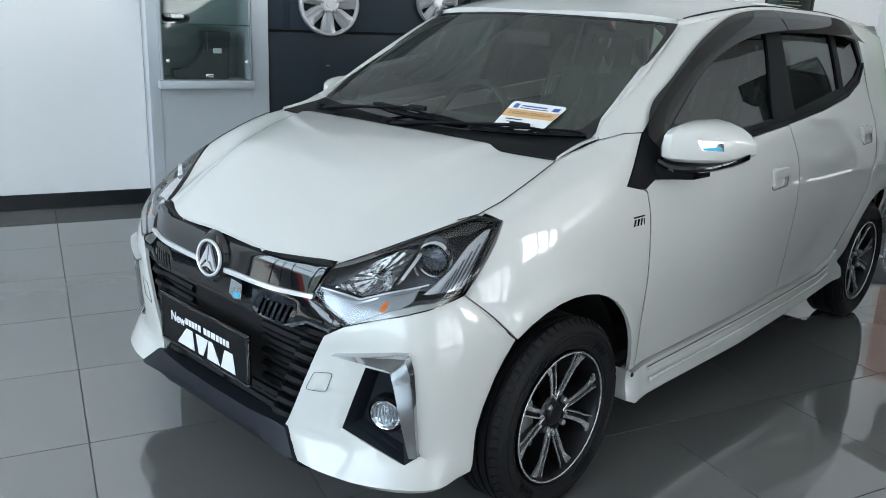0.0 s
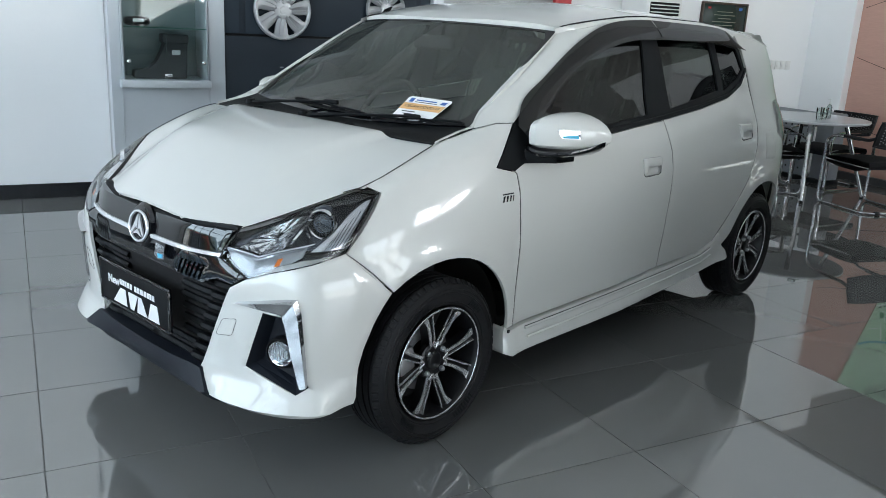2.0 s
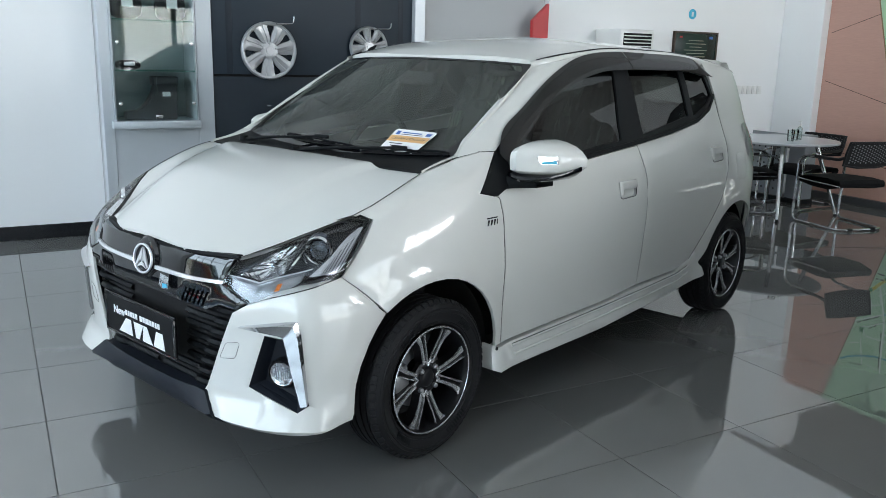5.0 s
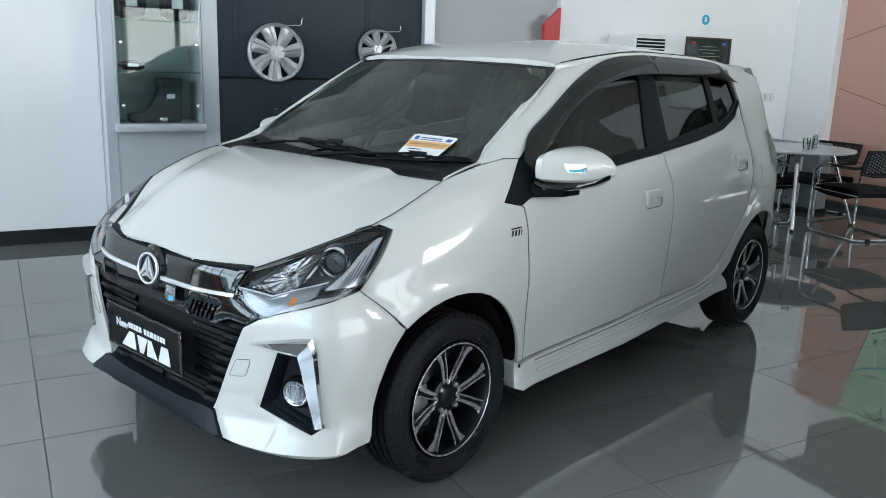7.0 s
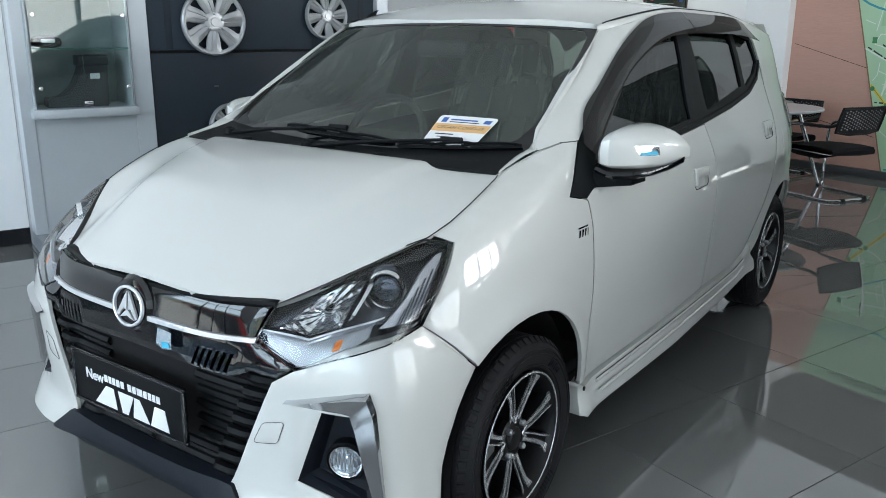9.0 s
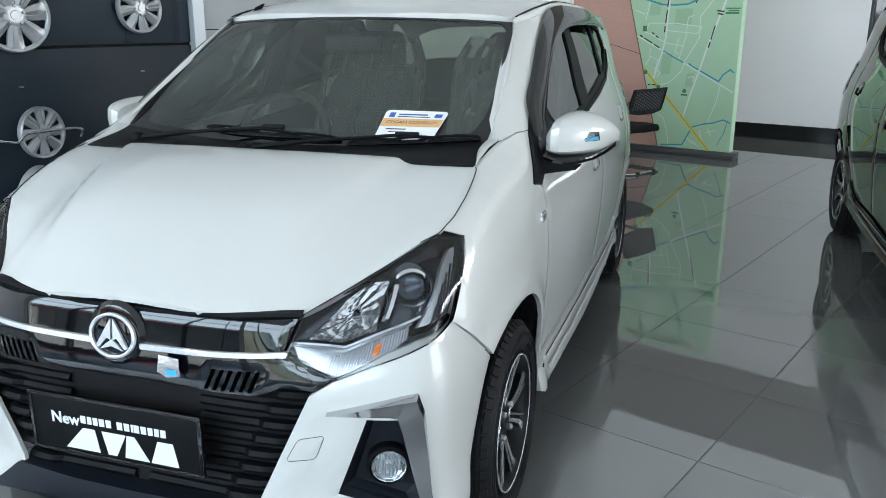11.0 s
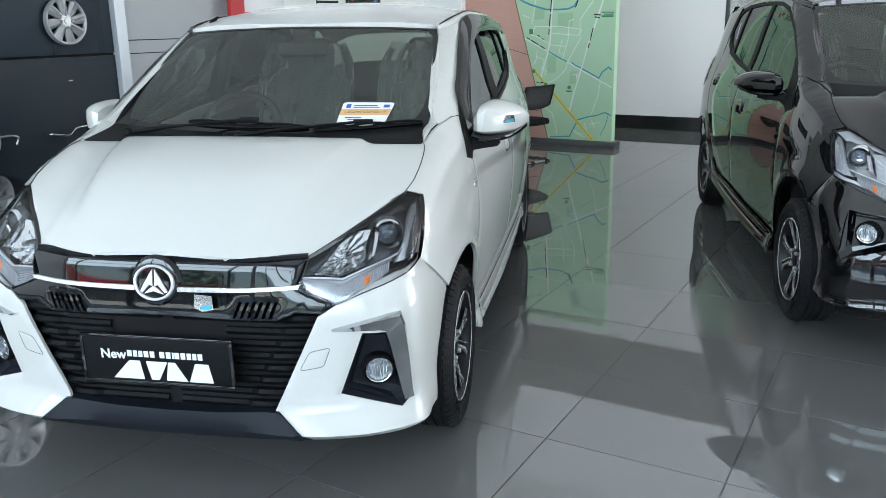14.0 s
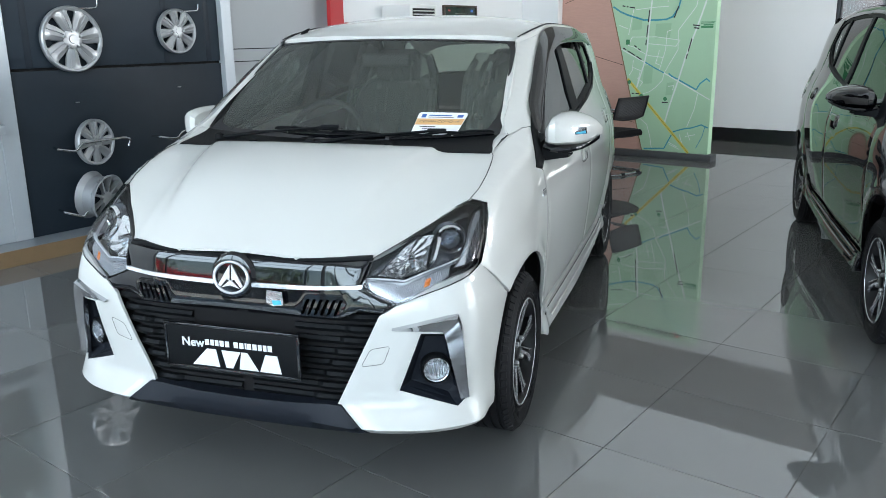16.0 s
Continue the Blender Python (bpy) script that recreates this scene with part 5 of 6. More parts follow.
# ---- the black car parked beside it ----
def taller(p):
    """The same kind of body, longer behind, higher, with a blunter nose and deeper lamps."""
    x, y, z = p
    y += .10 * smooth(z, .36, .66) * smooth(.2 - y, 0, .7)
    y += .05 * smooth(.34 - z, 0, .09) * smooth(-y, .2, .45)
    z += .045 * smooth(z, .28, .42) * (1 - smooth(z, .48, .64)) * smooth(-y, .25, .45)
    y = y * 1.04 if y < 2.455 else 2.553 + (y - 2.455) * 1.25
    z = z if z < .3 else .3 + (z - .3) * 1.065
    return x * 1.03, y, z


black_car = build_car("people_carrier", "glossy black family car mirroring the green map in its doors", BLACK_PAINT, pose(2.93, 1.30, 0, 0, 0, 2.0), taller, extras=False)

# ---- accessory wall: platform, board, display case, wheel covers ----
def ROOMED(ob, at=ROOM):
    ob.matrix_world = at @ ob.matrix_world
    return ob


structure("platform", "low grey display platform with a brown edge", "platform", PLATFORM, box(-3.62, -3.235, -.325, 3.55, 0, .105), at=DISPLAY)
structure("platform_edge", "brown wood-look platform edging", "trim", WOOD_EDGE, box(-3.235, -3.222, -.325, 3.55, 0, .109, .002), at=DISPLAY)
structure("display_panel", "light grey aluminium panel round the glass case", "panel", FRAME_GREY, box(-3.62, -3.47, -.325, -.247, .105, 3.0, .004), box(-3.62, -3.47, .382, .505, .105, 3.0, .004), box(-3.62, -3.475, -.266, .382, .105, .86, .004), at=DISPLAY)
structure("display_post", "light grey aluminium post beside the black board", "post", FRAME_GREY, box(-3.56, -3.43, 2.26, 2.36, .105, 3.0, .004), at=DISPLAY)


def perforated():
    m = material("dark_perforated_board", (.021, .032, .044), .5, spec=.35, stain=.12, stain_size=2.5)
    n, l = m.node_tree.nodes, m.node_tree.links
    b = n["Principled BSDF"]
    tc, mp, vo, ramp, mix = n.new("ShaderNodeTexCoord"), n.new("ShaderNodeMapping"), n.new("ShaderNodeTexVoronoi"), n.new("ShaderNodeValToRGB"), n.new("ShaderNodeMix")
    mp.inputs["Scale"].default_value = (1, 74, 74)
    vo.inputs["Randomness"].default_value = 0
    vo.inputs["Scale"].default_value = 1
    ramp.color_ramp.elements[0].position, ramp.color_ramp.elements[0].color = .33, (.08, .08, .08, 1)
    ramp.color_ramp.elements[1].position, ramp.color_ramp.elements[1].color = .40, (1, 1, 1, 1)
    mix.data_type, mix.blend_type = "RGBA", "MULTIPLY"
    mix.inputs["Factor"].default_value = 1
    l.new(tc.outputs["Object"], mp.inputs["Vector"])
    l.new(mp.outputs[0], vo.inputs["Vector"])
    l.new(vo.outputs["Distance"], ramp.inputs["Fac"])
    l.new(b.inputs["Base Color"].links[0].from_socket, mix.inputs["A"])
    l.new(ramp.outputs["Color"], mix.inputs["B"])
    l.new(mix.outputs["Result"], b.inputs["Base Color"])
    return m


PERF = perforated()
BOARD = material("dark_slate_board", (.013, .021, .030), .5, spec=.35, grain=.35, grain_size=260, stain=.15, stain_size=3)
board = ROOMED(thing("display_board", "dark slate pegboard for wheels with a perforated upper half", "board"), DISPLAY)
part("upper_panel", box(-3.52, -3.485, .507, 2.258, 1.275, 2.7, .003), PERF, board)
part("lower_panel", box(-3.52, -3.485, .507, 2.258, .106, 1.255, .003), BOARD, board)
part("backing", box(-3.525, -3.50, .51, 2.255, .106, 2.7), SHADE_BLACK, board)
for v in (.62, 1.72, 2.12):
    part("seam", box(-3.487, -3.4835, v, v + .05, 1.28, 2.69, .001), BOARD, board)
for i, (v, z) in enumerate(((.94, 1.02), (1.81, 1.08), (.92, .40))):
    part("clip", box(-3.485, -3.470, v, v + .03, z, z + .008, .002), STEEL, board)


def wheel_cover(v, z, r, blades, m_extra=Matrix(), u=-3.455):
    ob = thing("wheel_cover", "silver plastic wheel cover hanging on the dark board", "wheel cover", DISPLAY @ pose(u, v, z) @ m_extra, "wheel covers on the board")
    part("ring", lathe([(r * .86, .012), (r * .90, .026), (r * .96, .030), (r, .018), (r, -.01), (r * .88, -.005)], "x", 64), SILVER_PAINT, ob)
    part("centre", lathe([(r * .34, .006), (r * .31, .020), (r * .22, .026), (r * .13, .024), (r * .12, .030), (0, .030)], "x", 40), SILVER_PAINT, ob)
    for q in range(blades):
        a0 = 2 * math.pi * q / blades + .1
        rows = []
        for t in (0, .12, .22, .35, .55, .8, .92, 1):
            rr = r * (.28 + .66 * t)
            w = math.pi / blades * float(np.interp(t, (0, .2, .36, .8, 1), (1.0, 1.0, .90, .68, .84)))
            tw = .06 * t
            rows.append([(h, rr * math.cos(a0 + tw + s * w), rr * math.sin(a0 + tw + s * w)) for s, h in ((-1, .004), (-.92, .016), (-.35, .024), (-.25, .017), (.3, .026), (.92, .016), (1, .004))])
        part("blade", loft(rows), SILVER_PAINT, ob)
    n = 5 if blades == 7 else 4
    for q in range(n):
        a = 2 * math.pi * q / n + math.pi / 2
        part("cap_nut", lathe([(.011, .020), (.010, .034), (.004, .038), (0, .038)], "x", 12, pose(0, r * .25 * math.cos(a), r * .25 * math.sin(a))), SILVER_PAINT, ob)
    return ob


wheel_cover(.955, 1.465, .228, 7)
wheel_cover(1.83, 1.515, .172, 8)
wheel_cover(1.015, .735, .168, 8, pose(0, 0, 0, 38, 0, 12), -3.42)


def alloy_wheel(v, z, r):
    ob = thing("alloy_wheel", "silver multi-spoke alloy wheel resting on a hook", "alloy wheel", DISPLAY @ pose(-3.36, v, z, 0, 8, 22))
    part("barrel", lathe([(r * .90, .055), (r * .97, .065), (r, .06), (r * .97, .045), (r * .86, .02), (r * .84, -.06), (r * .95, -.09), (r, -.10), (r * .96, -.105), (r * .82, -.08), (r * .80, .02)], "x", 56), SILVER_PAINT, ob)
    part("hub", lathe([(r * .30, .02), (r * .27, .045), (r * .18, .05), (0, .05)], "x", 32), SILVER_PAINT, ob)
    for q in range(9):
        a = 2 * math.pi * q / 9
        part("spoke", loft([[(h, rr * math.cos(a + s / rr), rr * math.sin(a + s / rr)) for s, h in ((-w, .02), (-w * .8, hh), (w * .8, hh), (w, .02))] for rr, w, hh in ((r * .22, .012, .046), (r * .55, .009, .050), (r * .92, .012, .058))], closed=True), SILVER_PAINT, ob)
    return ob


alloy_wheel(.99, .335, .178)


def hook(pts, r=.009):
    ob = thing("wheel_hook", "bent chrome steel wheel hook on the board", "hook", DISPLAY, "hooks on the board")
    part("rod", tube(rounded(pts, .03), r, 10), FURNITURE_CHROME, ob)


hook([(-3.485, .74, .72), (-3.40, .72, .715), (-3.36, .84, .69), (-3.35, .875, .745), (-3.33, 1.20, .755), (-3.32, 1.25, .74), (-3.33, 1.23, .69)])
hook([(-3.485, .72, .27), (-3.40, .71, .265), (-3.36, .83, .215), (-3.35, .86, .255), (-3.34, 1.12, .25)])
hook([(-3.485, 1.54, .72), (-3.40, 1.56, .715), (-3.37, 1.69, .69), (-3.36, 1.73, .745), (-3.35, 2.02, .76)])
hook([(-3.485, 1.0, 1.675), (-3.42, 1.01, 1.675), (-3.415, 1.155, 1.68), (-3.415, 1.16, 1.74)], .005)
hook([(-3.485, 1.86, 1.665), (-3.42, 1.87, 1.665), (-3.415, 2.02, 1.67), (-3.415, 2.025, 1.72)], .005)

# display case with glass doors
case = ROOMED(thing("display_case", "grey aluminium wall case with glass shelves and doors", "display case"), CASE)
part("back", box(-3.85, -3.83, -.26, .415, .88, 2.4), material("pale_case_back", (.30, .36, .36), .5, stain=.04), case)
part("base", box(-3.85, -3.37, -.285, .415, .862, .918, .006), FRAME_GREY, case)
part("side", box(-3.85, -3.45, -.262, -.245, .918, 2.4, .003), FRAME_GREY, case)
part("side", box(-3.85, -3.45, .395, .413, .918, 2.4, .003), FRAME_GREY, case)
part("top", box(-3.85, -3.45, -.262, .413, 2.4, 2.44, .003), FRAME_GREY, case)
for z in (1.29, 1.66):
    s = part("shelf", box(-3.83, -3.44, -.243, .393, z, z + .008), glass("shelf_glass", (.80, .92, .88), 1.5), case)
    s.visible_shadow = False
    part("shelf_edge", box(-3.439, -3.436, -.243, .393, z, z + .008), material("green_glass_edge", (.05, .16, .13), .2, stain=.05), case)
CASE_GLASS = glass("case_door_glass", (.90, .96, .95), 1.5)
for a, b in ((-.243, .073), (.076, .393)):
    d = part("door", box(-3.412, -3.406, a, b, .925, 2.395), CASE_GLASS, case)
    d.visible_shadow = False
for z in (1.05, 1.50):
    for v in (-.215, .365):
        part("hinge", lathe([(.014, -3.412), (.014, -3.398), (.008, -3.394), (0, -3.394)], "x", 20, pose(0, v, z)), CHROME, case)
part("lock", box(-3.405, -3.385, .05, .11, .935, .965, .004), CHROME, case)

# goods in the case
def console_box(m):
    ob = thing("console_box", "dark grey plastic centre console box with a price label", "console box", CASE @ m)
    body = prism([(-.24, 0), (.17, 0), (.18, .27), (.01, .28), (-.02, .20), (-.07, .12), (-.14, .07), (-.24, .06)], .17, pose(0, 0, 0, 90, 0, 90) @ pose(0, 0, .085), .008)
    part("body", body, DASH_BOX, ob)
    part("lid", box(-.090, .090, -.015, .19, .262, .330, .012, 3), DASH_BOX, ob)
    part("price_label", box(.086, .0885, .055, .12, .18, .215), PAPER, ob)
    return ob


DASH_BOX = material("grey_console_plastic", (.035, .038, .042), .5, spec=.3, grain=.1, grain_size=250, bump=.1, stain=.08)
console_box(pose(-3.60, .08, .918))


def small_part(v, z, w, h, lab):
    ob = thing("trim_part", lab, "car accessory", CASE @ pose(-3.56, v, z))
    part("body", loft([[(d * math.cos(a) * q, w / 2 * s, h * (.5 + .5 * math.sin(a) * q)) for a in np.linspace(0, 2 * math.pi, 16, endpoint=False)] for s, q, d in ((-1, .3, .05), (-.9, .75, .06), (-.5, 1, .07), (.5, 1, .07), (.9, .7, .06), (1, .3, .05))], closed=True), BLACK_MESH, ob)
    part("price_label", box(.068, .0715, -.04, .045, h * .45, h * .78, .0008), PAPER, ob)
    return ob


small_part(-.12, 1.298, .20, .07, "black plastic trim piece with a chrome line and a price label")
small_part(-.11, 1.668, .25, .20, "black headrest monitor with a white price label")
small_part(.24, 1.668, .25, .20, "black headrest monitor with a white price label")

# ---- left wall further on ----
structure("panel_joint", "thin shadow joints in the grey wall cladding", "trim", SHADE_BLACK, box(-3.52, -3.5175, 2.36, 3.54, 1.36, 1.368), box(-3.52, -3.5175, 2.36, 3.54, 1.255, 1.262), at=DISPLAY)
banner = ROOMED(thing("red_totem", "narrow red display totem with a slanted top", "totem"), FAR)
part("panel", prism([(3.47, .0), (3.65, .0), (3.65, 2.07), (3.47, 1.90)], .05, pose(-3.40, 0, 0, 90, 0, 90), .003), RED, banner)

ac = ROOMED(thing("air_conditioner", "white floor-standing air conditioner with dark louvres", "air conditioner"), FAR)
part("body", box(-3.49, -3.10, 4.30, 4.74, .02, 1.85, .02, 3), AC_WHITE, ac)
part("foot", box(-3.47, -3.12, 4.32, 4.72, 0, .03, .004), MATT_BLACK, ac)
part("outlet", box(-3.105, -3.096, 4.34, 4.70, 1.60, 1.81, .003), SHADE_BLACK, ac)
for q in range(6):
    part("louvre", shifted(box(-.018, .012, 0, .35, -.004, .004, .002), pose(-3.096, 4.345, 1.615 + .034 * q, 0, 25)), AC_WHITE, ac)
part("control_panel", box(-3.101, -3.0965, 4.44, 4.61, 1.42, 1.50, .002), GLOSS_BLACK, ac)
part("intake", box(-3.101, -3.0975, 4.34, 4.70, .25, .9, .003), FRAME_GREY, ac)

plaque = ROOMED(thing("plaque", "dark green inauguration plaque in a dark wood frame", "plaque"), FAR)
part("board", box(-3.5, -3.475, 5.38, 5.99, 1.56, 1.855, .004), PLAQUE, plaque)
for y0, y1, z0, z1 in ((5.36, 6.01, 1.85, 1.872), (5.36, 6.01, 1.54, 1.562), (5.36, 5.382, 1.562, 1.85), (5.988, 6.01, 1.562, 1.85)):
    part("frame_bar", box(-3.5, -3.468, y0, y1, z0, z1, .004), DARK_WOOD, plaque)
PLQ_INK = material("pale_engraving", (.20, .21, .17), .4, stain=.05)
for w, z in ((.22, 1.77), (.30, 1.735), (.18, 1.70), (.34, 1.665), (.26, 1.63), (.30, 1.595)):
    part("engraved_line", box(-3.475, -3.4735, 5.685 - w / 2, 5.685 + w / 2, z, z + .008), PLQ_INK, plaque)
part("emblem", box(-3.475, -3.4735, 5.44, 5.48, 1.80, 1.82), RED, plaque)
part("emblem", box(-3.475, -3.4735, 5.88, 5.93, 1.795, 1.825), BLUE_INK, plaque)

sticker = ROOMED(thing("wall_sticker", "small round blue sticker on the white wall", "sticker"), FAR)
part("disc", lathe([(.055, -3.4995), (.055, -3.497), (0, -3.497)], "x", 32, pose(0, 5.62, 2.06)), BLUE_STICKER, sticker)
part("pictogram", box(-3.497, -3.4955, 5.605, 5.635, 2.035, 2.085, .0005), WHITE_INK, sticker)

switches = ROOMED(thing("switch_row", "row of six white light switches", "light switches"), FAR)
for q in range(6):
    v = 6.33 + .082 * q
    p = part("switch_plate", box(-3.5, -3.491, v, v + .074, 1.18, 1.28, .003), AC_WHITE, switches)
    part("rocker", box(-3.491, -3.486, v + .018, v + .056, 1.205, 1.255, .002), AC_WHITE, p)

# ---- partition with wood-look pink cladding and the printed map ----
PINK = material("pink_wood_laminate", (.56, .33, .265), .4, grain=.09, grain_size=14, stain=.05, stain_size=3, stretch=(1, 1, 9))
MAPGREEN = material("pale_green_map_print", (.44, .66, .44), .35, grain=.02, stain=.05, stain_size=2.5)
MAP_ROAD = material("white_map_road", (.74, .80, .74), .4, stain=.03)
MAP_RIVER = material("blue_map_river", (.05, .33, .42), .4, stain=.03)
MAP_YELLOW = material("yellow_map_route", (.72, .62, .10), .4, stain=.03)
MAP_DARK = material("green_map_patch", (.05, .25, .10), .4, stain=.05)
partition = ROOMED(thing("map_partition", "freestanding pink wood-look partition with a green printed road map", "partition"), MAP)
FACE = pose(0, 7.38, 0, 90)      # outlines in u, z face the front of the shop
part("cladding", prism([(-3.20, .08), (-1.96, .08), (-2.61, 2.36), (-3.20, 2.36)], .12, FACE, .002), PINK, partition)
panel = part("map_panel", prism([(-1.955, .08), (-1.09, .08), (-1.09, 2.36), (-2.605, 2.36)], .12, FACE @ pose(0, 0, .004), .002), MAPGREEN, partition, "pale green printed road map")
part("plinth", box(-3.20, -1.03, 7.33, 7.53, 0, .078, .004), material("dark_grey_plinth", (.055, .058, .06), .4, stain=.1), partition)
part("edge_strip", prism([(-1.945, .08), (-1.958, .08), (-2.608, 2.36), (-2.595, 2.36)], .01, FACE @ pose(0, 0, .008)), WOOD_EDGE, partition)
for a, b in (((-3.12, 1.345), (-2.20, 1.10)), ((-3.12, 1.875), (-2.45, 2.09)), ((-3.12, .62), (-2.08, .42))):
    part("cladding_joint", prism([a, (a[0], a[1] - .006), (b[0], b[1] - .006), b], .002, FACE @ pose(0, 0, .001)), DARK_WOOD, partition)


def ribbon(points, w, mat, nm, lift=.006, kind=""):
    bm = []
    P = [Vector(p) for p in points]
    for a, b in zip(P, P[1:]):
        d = (b - a).normalized() * w * .5
        n = Vector((-d.y, d.x))
        a2, b2 = a - d * .6, b + d * .6
        bm.append(prism([tuple(a2 + n), tuple(a2 - n), tuple(b2 - n), tuple(b2 + n)], .0008, FACE @ pose(0, 0, lift)))
    return tagged(part(nm, join(*bm), mat, panel, flat=True), kind=kind)


MAP_BLOCK = material("darker_green_map_block", (.36, .58, .36), .35, stain=.05, stain_size=2.5)
for u0, u1, z0, z1 in ((-1.86, -1.65, 1.43, 1.61), (-1.99, -1.86, .89, 1.12), (-1.68, -1.58, .76, .92), (-2.17, -2.03, 1.53, 1.68), (-1.62, -1.45, 1.88, 2.06)):
    part("map_block", prism([(u0 + .01, z0), (u1, z0 + .01), (u1 + .01, z1), (u0 + .02, z1 - .01)], .0006, FACE @ pose(0, 0, .0046)), MAP_BLOCK, panel)
for run, w in (([(-2.42, 1.81), (-2.32, 1.75), (-2.22, 1.71), (-2.01, 1.65), (-1.85, 1.645), (-1.71, 1.65), (-1.63, 1.68), (-1.56, 1.78), (-1.50, 2.05), (-1.30, 2.15), (-1.10, 2.12)], .020),
               ([(-1.96, 1.15), (-1.82, 1.08), (-1.71, 1.03)], .014),
               ([(-1.64, 1.02), (-1.60, .99), (-1.53, .96), (-1.28, .84), (-1.24, .91), (-1.16, .97), (-1.12, .94)], .016),
               ([(-1.92, .10), (-1.65, .12), (-1.60, .22), (-1.54, .33), (-1.41, .37), (-1.30, .39), (-1.19, .43), (-1.11, .40)], .015),
               ([(-1.14, .42), (-1.17, .29), (-1.24, .15)], .008)):
    ribbon(run, w, MAP_RIVER, "river", .0060)
ribbon([(-2.18, .94), (-1.34, .09)], .034, MAP_YELLOW, "route", .0068)
ribbon([(-2.18, .94), (-1.34, .09)], .006, material("olive_route_line", (.30, .27, .05), .4, stain=.05), "route_line", .0078)
ribbon([(-1.24, 1.79), (-1.33, 1.52), (-1.44, 1.21), (-1.51, .96), (-1.60, .67), (-1.66, .44)], .020, MAP_ROAD, "road", .0064)
ribbon([(-1.24, 1.79), (-1.18, 2.0), (-1.14, 2.3)], .020, MAP_ROAD, "road", .0064)
ribbon([(-1.88, 2.3), (-1.91, 1.81), (-1.93, 1.55), (-1.94, 1.30), (-1.97, 1.14), (-2.06, .84)], .018, MAP_ROAD, "road", .0064)
ribbon([(-2.30, 1.31), (-1.97, 1.15), (-1.69, 1.02), (-1.51, .93), (-1.25, .80), (-1.11, .73)], .013, MAP_ROAD, "road", .0056)
for run in ([(-2.15, 1.45), (-1.83, 1.45), (-1.52, 1.41), (-1.57, 1.34), (-1.93, 1.37)],
            [(-2.15, 1.45), (-2.20, 1.35), (-2.12, 1.33), (-2.03, 1.28), (-1.92, 1.23), (-1.73, 1.21)],
            [(-1.63, 1.53), (-1.69, 1.51), (-1.70, 1.30), (-1.77, 1.05)],
            [(-1.97, .77), (-1.88, .80), (-1.81, .85), (-1.72, .94), (-1.70, 1.03), (-1.54, 1.30), (-1.55, 1.52), (-1.34, 1.79), (-1.30, 2.0)],
            [(-1.77, 1.12), (-1.82, 1.14), (-1.78, 1.29)], [(-2.13, 1.09), (-2.02, 1.05), (-2.05, .91)],
            [(-2.12, 1.17), (-2.13, 1.05), (-2.17, .99)], [(-2.06, .96), (-1.98, .91), (-2.02, .86)],
            [(-1.26, .79), (-1.29, .61), (-1.37, .40)], [(-2.04, .50), (-1.90, .40), (-1.85, .26), (-1.82, .11)],
            [(-1.46, .30), (-1.40, .14)], [(-1.38, .28), (-1.26, .31)], [(-1.36, .33), (-1.32, .24)], [(-1.58, .17), (-1.45, .12)], [(-1.60, .20), (-1.49, .15)],
            [(-2.11, 1.77), (-1.91, 1.79), (-1.69, 1.80)], [(-2.14, 1.80), (-2.20, 1.48)], [(-2.33, 1.59), (-2.22, 1.55)], [(-1.64, .87), (-1.57, .88), (-1.58, .83)],
            [(-2.40, 2.05), (-2.1, 1.98), (-1.75, 2.02), (-1.60, 2.12)], [(-1.70, 1.85), (-1.74, 2.20)], [(-2.1, 1.98), (-2.06, 2.25)], [(-1.45, 2.22), (-1.14, 2.24)]):
    ribbon(run, .0085, MAP_ROAD, "side_street", .0050)
for u, z, w, h in ((-1.27, 1.545, .15, .022), (-1.24, 1.572, .12, .014), (-1.27, 1.595, .16, .010), (-1.27, 1.612, .17, .004)):
    part("legend_bar", prism([(u, z), (u + w, z), (u + w, z + h), (u, z + h)], .0008, FACE @ pose(0, 0, .0072)), MAP_DARK, panel)
part("park", prism([(-2.23, 1.36), (-2.18, 1.36), (-2.18, 1.42), (-2.23, 1.42)], .0008, FACE @ pose(0, 0, .0072)), MAP_DARK, panel)
# street names stand as rows of small dark bars along their roads
for (u, z), (x, y), words in (((-1.95, 1.35), (-1.92, 1.77), (3, 6, 6)), ((-1.42, 1.19), (-1.36, 1.43), (3, 7)), ((-2.27, 1.31), (-2.01, 1.17), (3, 7, 5)), ((-2.30, 1.81), (-2.13, 1.78), (3, 2, 5)),
                              ((-2.12, 1.34), (-2.03, 1.28), (2, 2)), ((-2.12, .76), (-2.02, .76), (2, 3)), ((-2.11, .70), (-2.02, .705), (5,)), ((-1.37, 1.57), (-1.28, 1.56), (5,)), ((-1.36, 1.54), (-1.29, 1.53), (4,)), ((-1.71, .665), (-1.63, .665), (7,)),
                              ((-1.60, 1.66), (-1.55, 1.80), (6,)), ((-2.02, 2.0), (-1.98, 2.24), (3, 6)), ((-1.52, 1.92), (-1.44, 2.12), (9,))):
    run = Vector((x - u, y - z))
    total = sum(words) + len(words) - 1
    step, at = run.length / total, 0
    for count in words:
        a, b = at * step, (at + count - .25) * step
        part("name_bar", prism([(a, .004), (b, .004), (b, .018), (a, .018)], .0006, FACE @ pose(u, z, .0084, 0, 0, math.degrees(math.atan2(run.y, run.x)))), DARK_INK, panel)
        at += count + 1
for u, z in ((-1.67, .72), (-2.16, .91), (-1.99, .75)):
    part("marker", lathe([(.016, 0), (.016, .001), (.024, .001), (.024, 0)], "z", 20, FACE @ pose(u, z, .0086)), MAP_DARK, panel)
    part("marker_dot", lathe([(.007, 0), (.007, .001), (0, .001)], "z", 14, FACE @ pose(u, z, .0086)), MAP_DARK, panel)
